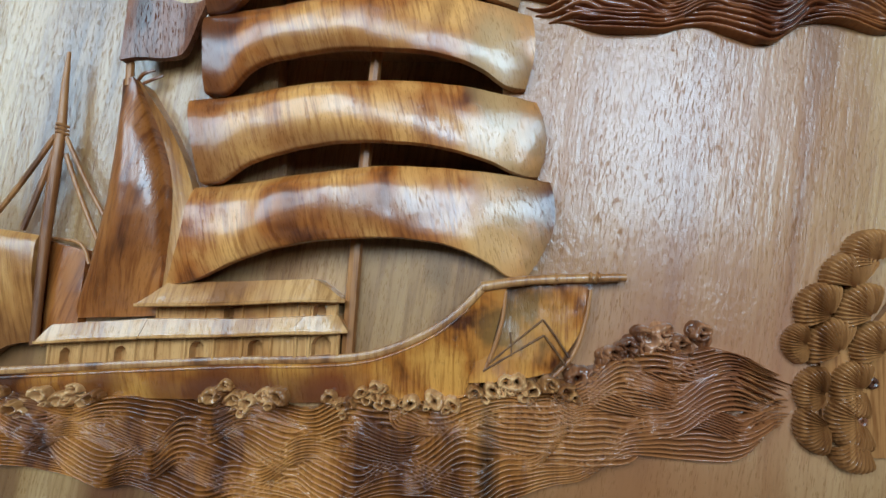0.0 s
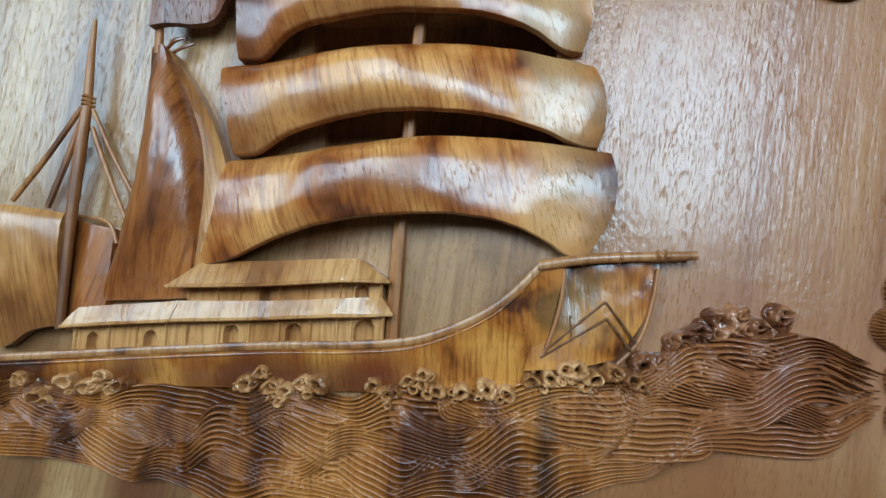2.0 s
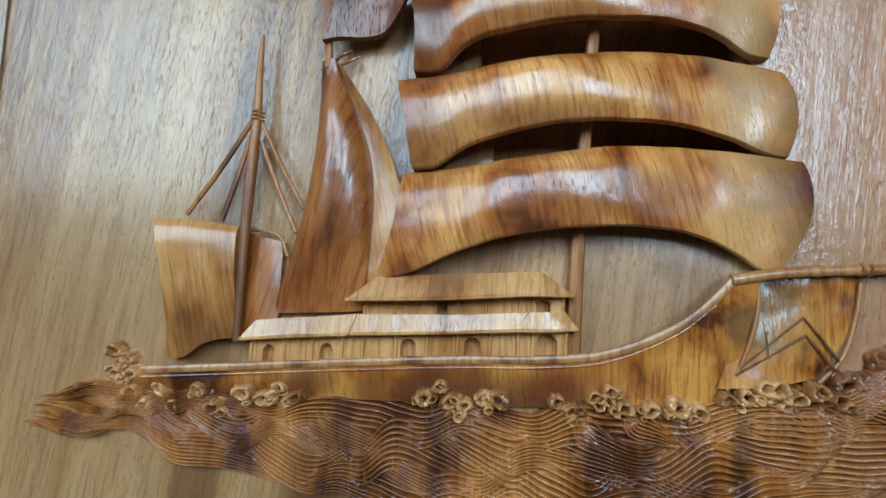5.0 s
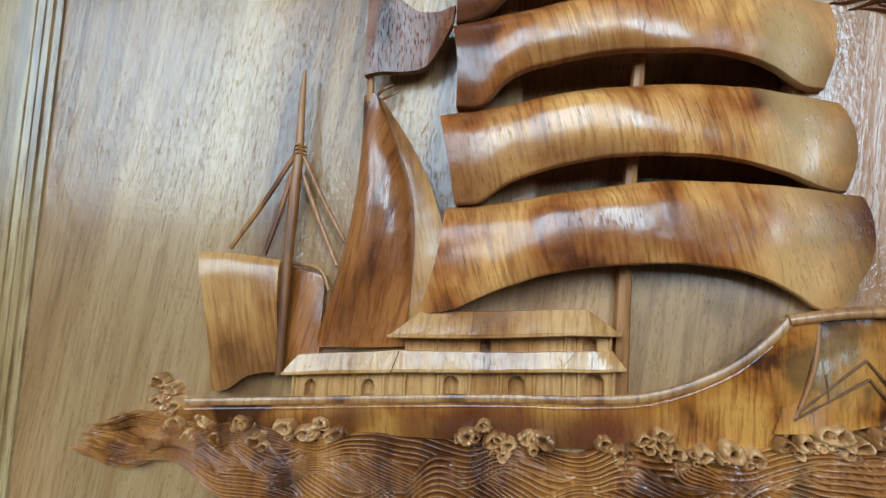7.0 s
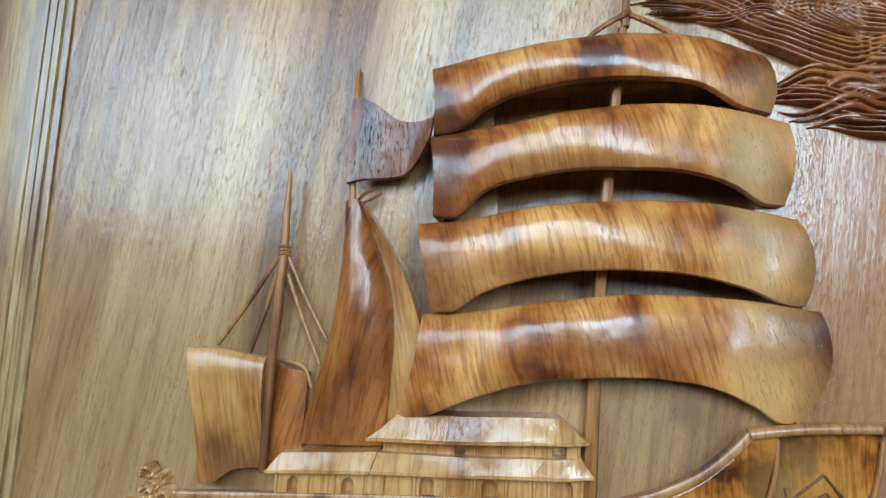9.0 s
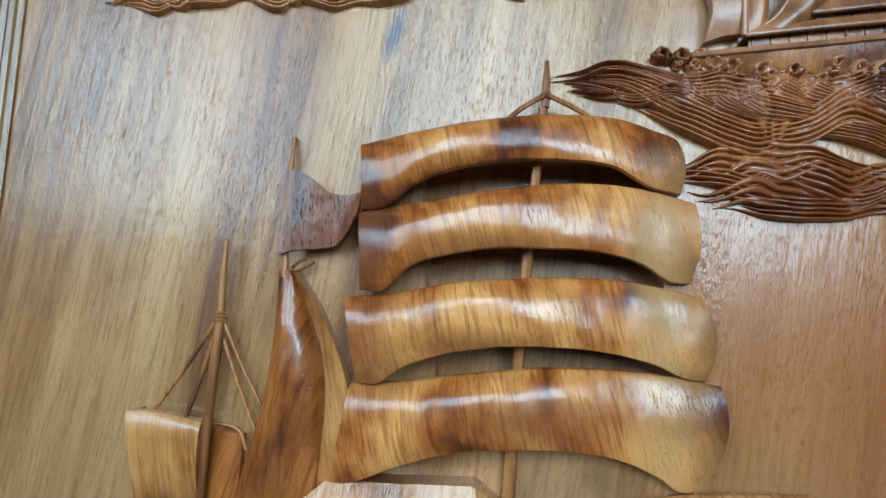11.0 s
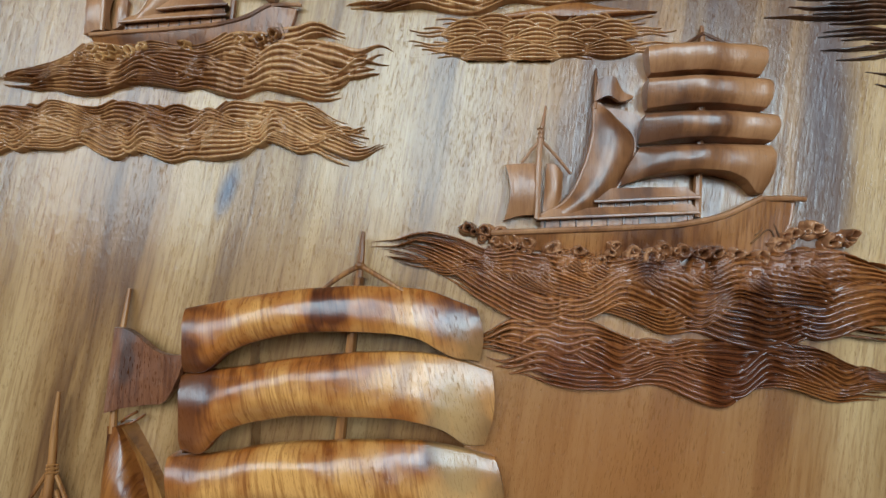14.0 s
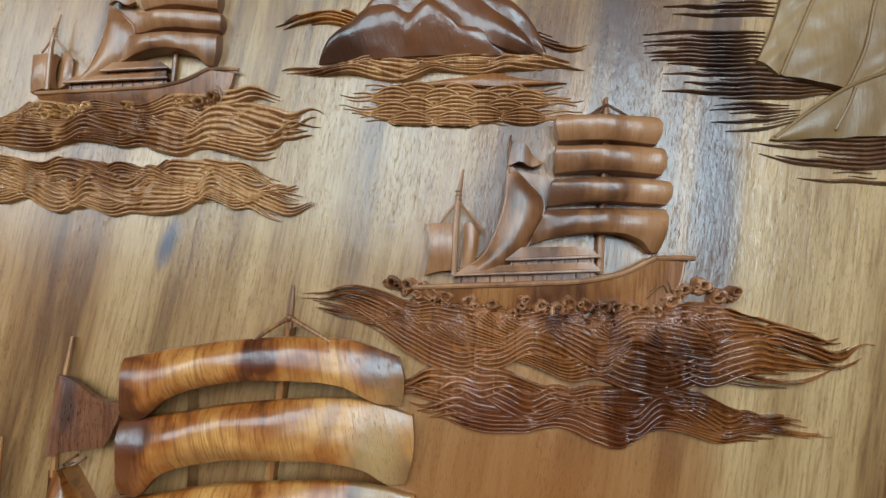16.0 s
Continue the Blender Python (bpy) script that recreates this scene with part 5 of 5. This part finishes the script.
cliff = thing("mountain", (0.62, 0, 1.74), "olive tan carved cliff with flowing ridges", "cliff", "carved hills")
ridge_a = [(0.545, 1.96), (0.530, 1.90), (0.521, 1.863), (0.508, 1.821), (0.494, 1.790)]
ridge_b = [(0.600, 1.96), (0.572, 1.90), (0.556, 1.863), (0.536, 1.814), (0.519, 1.771)]
ridge_c = [(0.655, 1.96), (0.640, 1.90), (0.626, 1.864), (0.612, 1.802), (0.592, 1.757)]
ridge_d = [(0.760, 1.96), (0.740, 1.90), (0.722, 1.864), (0.690, 1.81), (0.640, 1.772)]
for k, (a, b, high) in enumerate(((ridge_a, ridge_b, 0.003), (ridge_b, ridge_c, 0.004), (ridge_c, ridge_d, 0.005))):
    relief("slope", [(x, z, 0.007 + 0.0015 * k) for x, z in a], [(x - 0.001, z, 0.0085 + 0.0015 * k) for x, z in b], cliff_wood, cliff, nu=44, nv=16,
           bulge=lambda u, v, high=high, k=k: high * np.sin(math.pi * v) * (0.6 + 0.4 * np.sin(7 * u + k)) + 0.0007 * np.sin(31 * u + 9 * v) * np.sin(math.pi * v))
for line, high in ((ridge_b, 0.0095), (ridge_c, 0.011)):
    rod("ridge", [(x, z, high, 0.0022) for x, z in line], cliff_wood, cliff, n=30)
relief("lower_slope", [(0.510, 1.696, 0.004), (0.548, 1.727, 0.011), (0.593, 1.758, 0.014), (0.636, 1.776, 0.015), (0.70, 1.80, 0.015)], [(0.520, 1.694, 0.003), (0.56, 1.697, 0.009), (0.585, 1.698, 0.010), (0.61, 1.700, 0.011), (0.66, 1.702, 0.011)], cliff_wood, cliff, nu=40, nv=14, bulge=lambda u, v: 0.003 * np.sin(math.pi * v) + 0.0006 * np.sin(23 * u))
rod("ridge", [(0.514, 1.698, 0.006, 0.0016), (0.548, 1.727, 0.012, 0.0020), (0.593, 1.758, 0.015, 0.0022), (0.636, 1.776, 0.016, 0.0022)], cliff_wood, cliff)
rod("ridge", [(0.598, 1.756, 0.015, 0.0018), (0.590, 1.735, 0.015, 0.0020), (0.577, 1.706, 0.012, 0.0018)], cliff_wood, cliff)
for top, bottom, seed, fingers in (
    ([(0.365, 1.870), (0.44, 1.872), (0.522, 1.873)], [(0.365, 1.846), (0.44, 1.846), (0.515, 1.846)], 91, (0.10, 0.004)),
    ([(0.362, 1.826), (0.43, 1.829), (0.508, 1.829)], [(0.362, 1.785), (0.43, 1.784), (0.496, 1.784)], 92, (0.07, 0.004)),
    ([(0.385, 1.782), (0.45, 1.784), (0.53, 1.782), (0.59, 1.772)], [(0.385, 1.745), (0.44, 1.744), (0.50, 1.744), (0.59, 1.752)], 93, (0.07, 0.01)),
    ([(0.425, 1.738), (0.48, 1.742), (0.55, 1.740)], [(0.425, 1.706), (0.48, 1.703), (0.55, 1.722)], 94, (0.08, 0.02)),
    ([(0.475, 1.698), (0.55, 1.700), (0.66, 1.702), (0.76, 1.700)], [(0.475, 1.684), (0.55, 1.666), (0.66, 1.664), (0.76, 1.665)], 95, (0.12, 0.10)),
    ([(0.535, 1.662), (0.62, 1.662), (0.72, 1.662)], [(0.535, 1.649), (0.62, 1.646), (0.72, 1.646)], 96, (0.10, 0.10)),
):
    wave_band("sea_waves", top, bottom, streak_wood, "dark thin carved water lines running to the cliff", seed, rows=1, fingers=fingers, pitch=0.0050, swell=0.0009, length=0.080, height=0.75, group="carved waves")

# ---- pine branch ----
pine = thing("pine_branch", (0.42, 0, 0.95), "carved pine branch of ribbed overlapping needle fans", "pine")


def fan(x, z, radius, aim, span, high, seed):
    """One clump of needles: ribs that spread from a hub, domed towards the rim."""
    rng = random.Random(seed)
    ribs = max(9, int(span / 8.0))
    na, nr = ribs * 6 + 1, 9
    verts = []
    for i in range(na):
        f = i / (na - 1)
        a = radians(aim + span * (f - 0.5))
        edge = radius * (0.90 + 0.10 * math.sin(math.pi * f)) * (1 + 0.03 * math.sin(ribs * 2 * math.pi * f))
        for j in range(nr):
            q = 0.10 + 0.90 * j / (nr - 1)
            groove = (0.5 - 0.5 * math.cos(2 * math.pi * ribs * f)) ** 0.6
            d = high + 0.0075 * math.sin(math.pi * min(1.0, 0.12 + 0.66 * q)) - 0.0040 * max(0, q - 0.86) / 0.14 + 0.0042 * groove * min(1, 0.15 + q)
            verts.append((x + edge * q * math.cos(a), -d, z + edge * q * math.sin(a)))
    faces = grid_faces(na, nr, 0, False)
    n = len(verts)
    loop = [i * nr + nr - 1 for i in range(na)]
    for k in loop:
        v = verts[k]
        verts.append((x + (v[0] - x) * 1.01, 0.002, z + (v[2] - z) * 1.01))
    for k in range(na - 1):
        faces.append((loop[k], n + k, n + k + 1, loop[k + 1]))
    return put_mesh("needle_fan", verts, faces, pine_wood, pine, angle=60)


FANS = [
    (0.438, 1.114, 0.0321, 125, 140),
    (0.419, 1.089, 0.0348, 115, 120),
    (0.395, 1.061, 0.0332, 140, 130),
    (0.373, 1.033, 0.0225, 175, 150),
    (0.402, 1.027, 0.0332, 135, 140),
    (0.431, 1.062, 0.0332, 140, 130),
    (0.440, 1.028, 0.0310, 140, 130),
    (0.388, 0.987, 0.0278, 160, 140),
    (0.390, 0.958, 0.0305, 200, 120),
    (0.421, 0.993, 0.0294, 175, 200),
    (0.418, 0.965, 0.0310, 195, 190),
    (0.417, 0.949, 0.0332, 245, 90),
]
for k, (x, z, radius, aim, span) in enumerate(FANS):
    fan(x, z, radius, aim, span, 0.002 + 0.0035 * (x - 0.36) / 0.03 * 0.5, k)
# rings of dark wood stand in for shaded holes among the fans
for x, z in ((0.417, 0.964), (0.428, 1.000)):
    ring = [(x + 0.0032 * math.cos(a), z + 0.0036 * math.sin(a), 0.009, 0.0024) for a in np.linspace(0, 6.0, 9)]
    rod("dark_hole_ring", ring, flag_wood, pine, "dark ring drawn for a shaded hole", n=18)
relief("branch", [(0.385, 1.02, 0.004), (0.43, 1.05, 0.006), (0.47, 1.10, 0.006), (0.50, 1.12, 0.004)], [(0.385, 0.95, 0.004), (0.43, 0.93, 0.006), (0.47, 0.94, 0.006), (0.50, 0.96, 0.004)], pine_wood, pine, nu=20, nv=12)
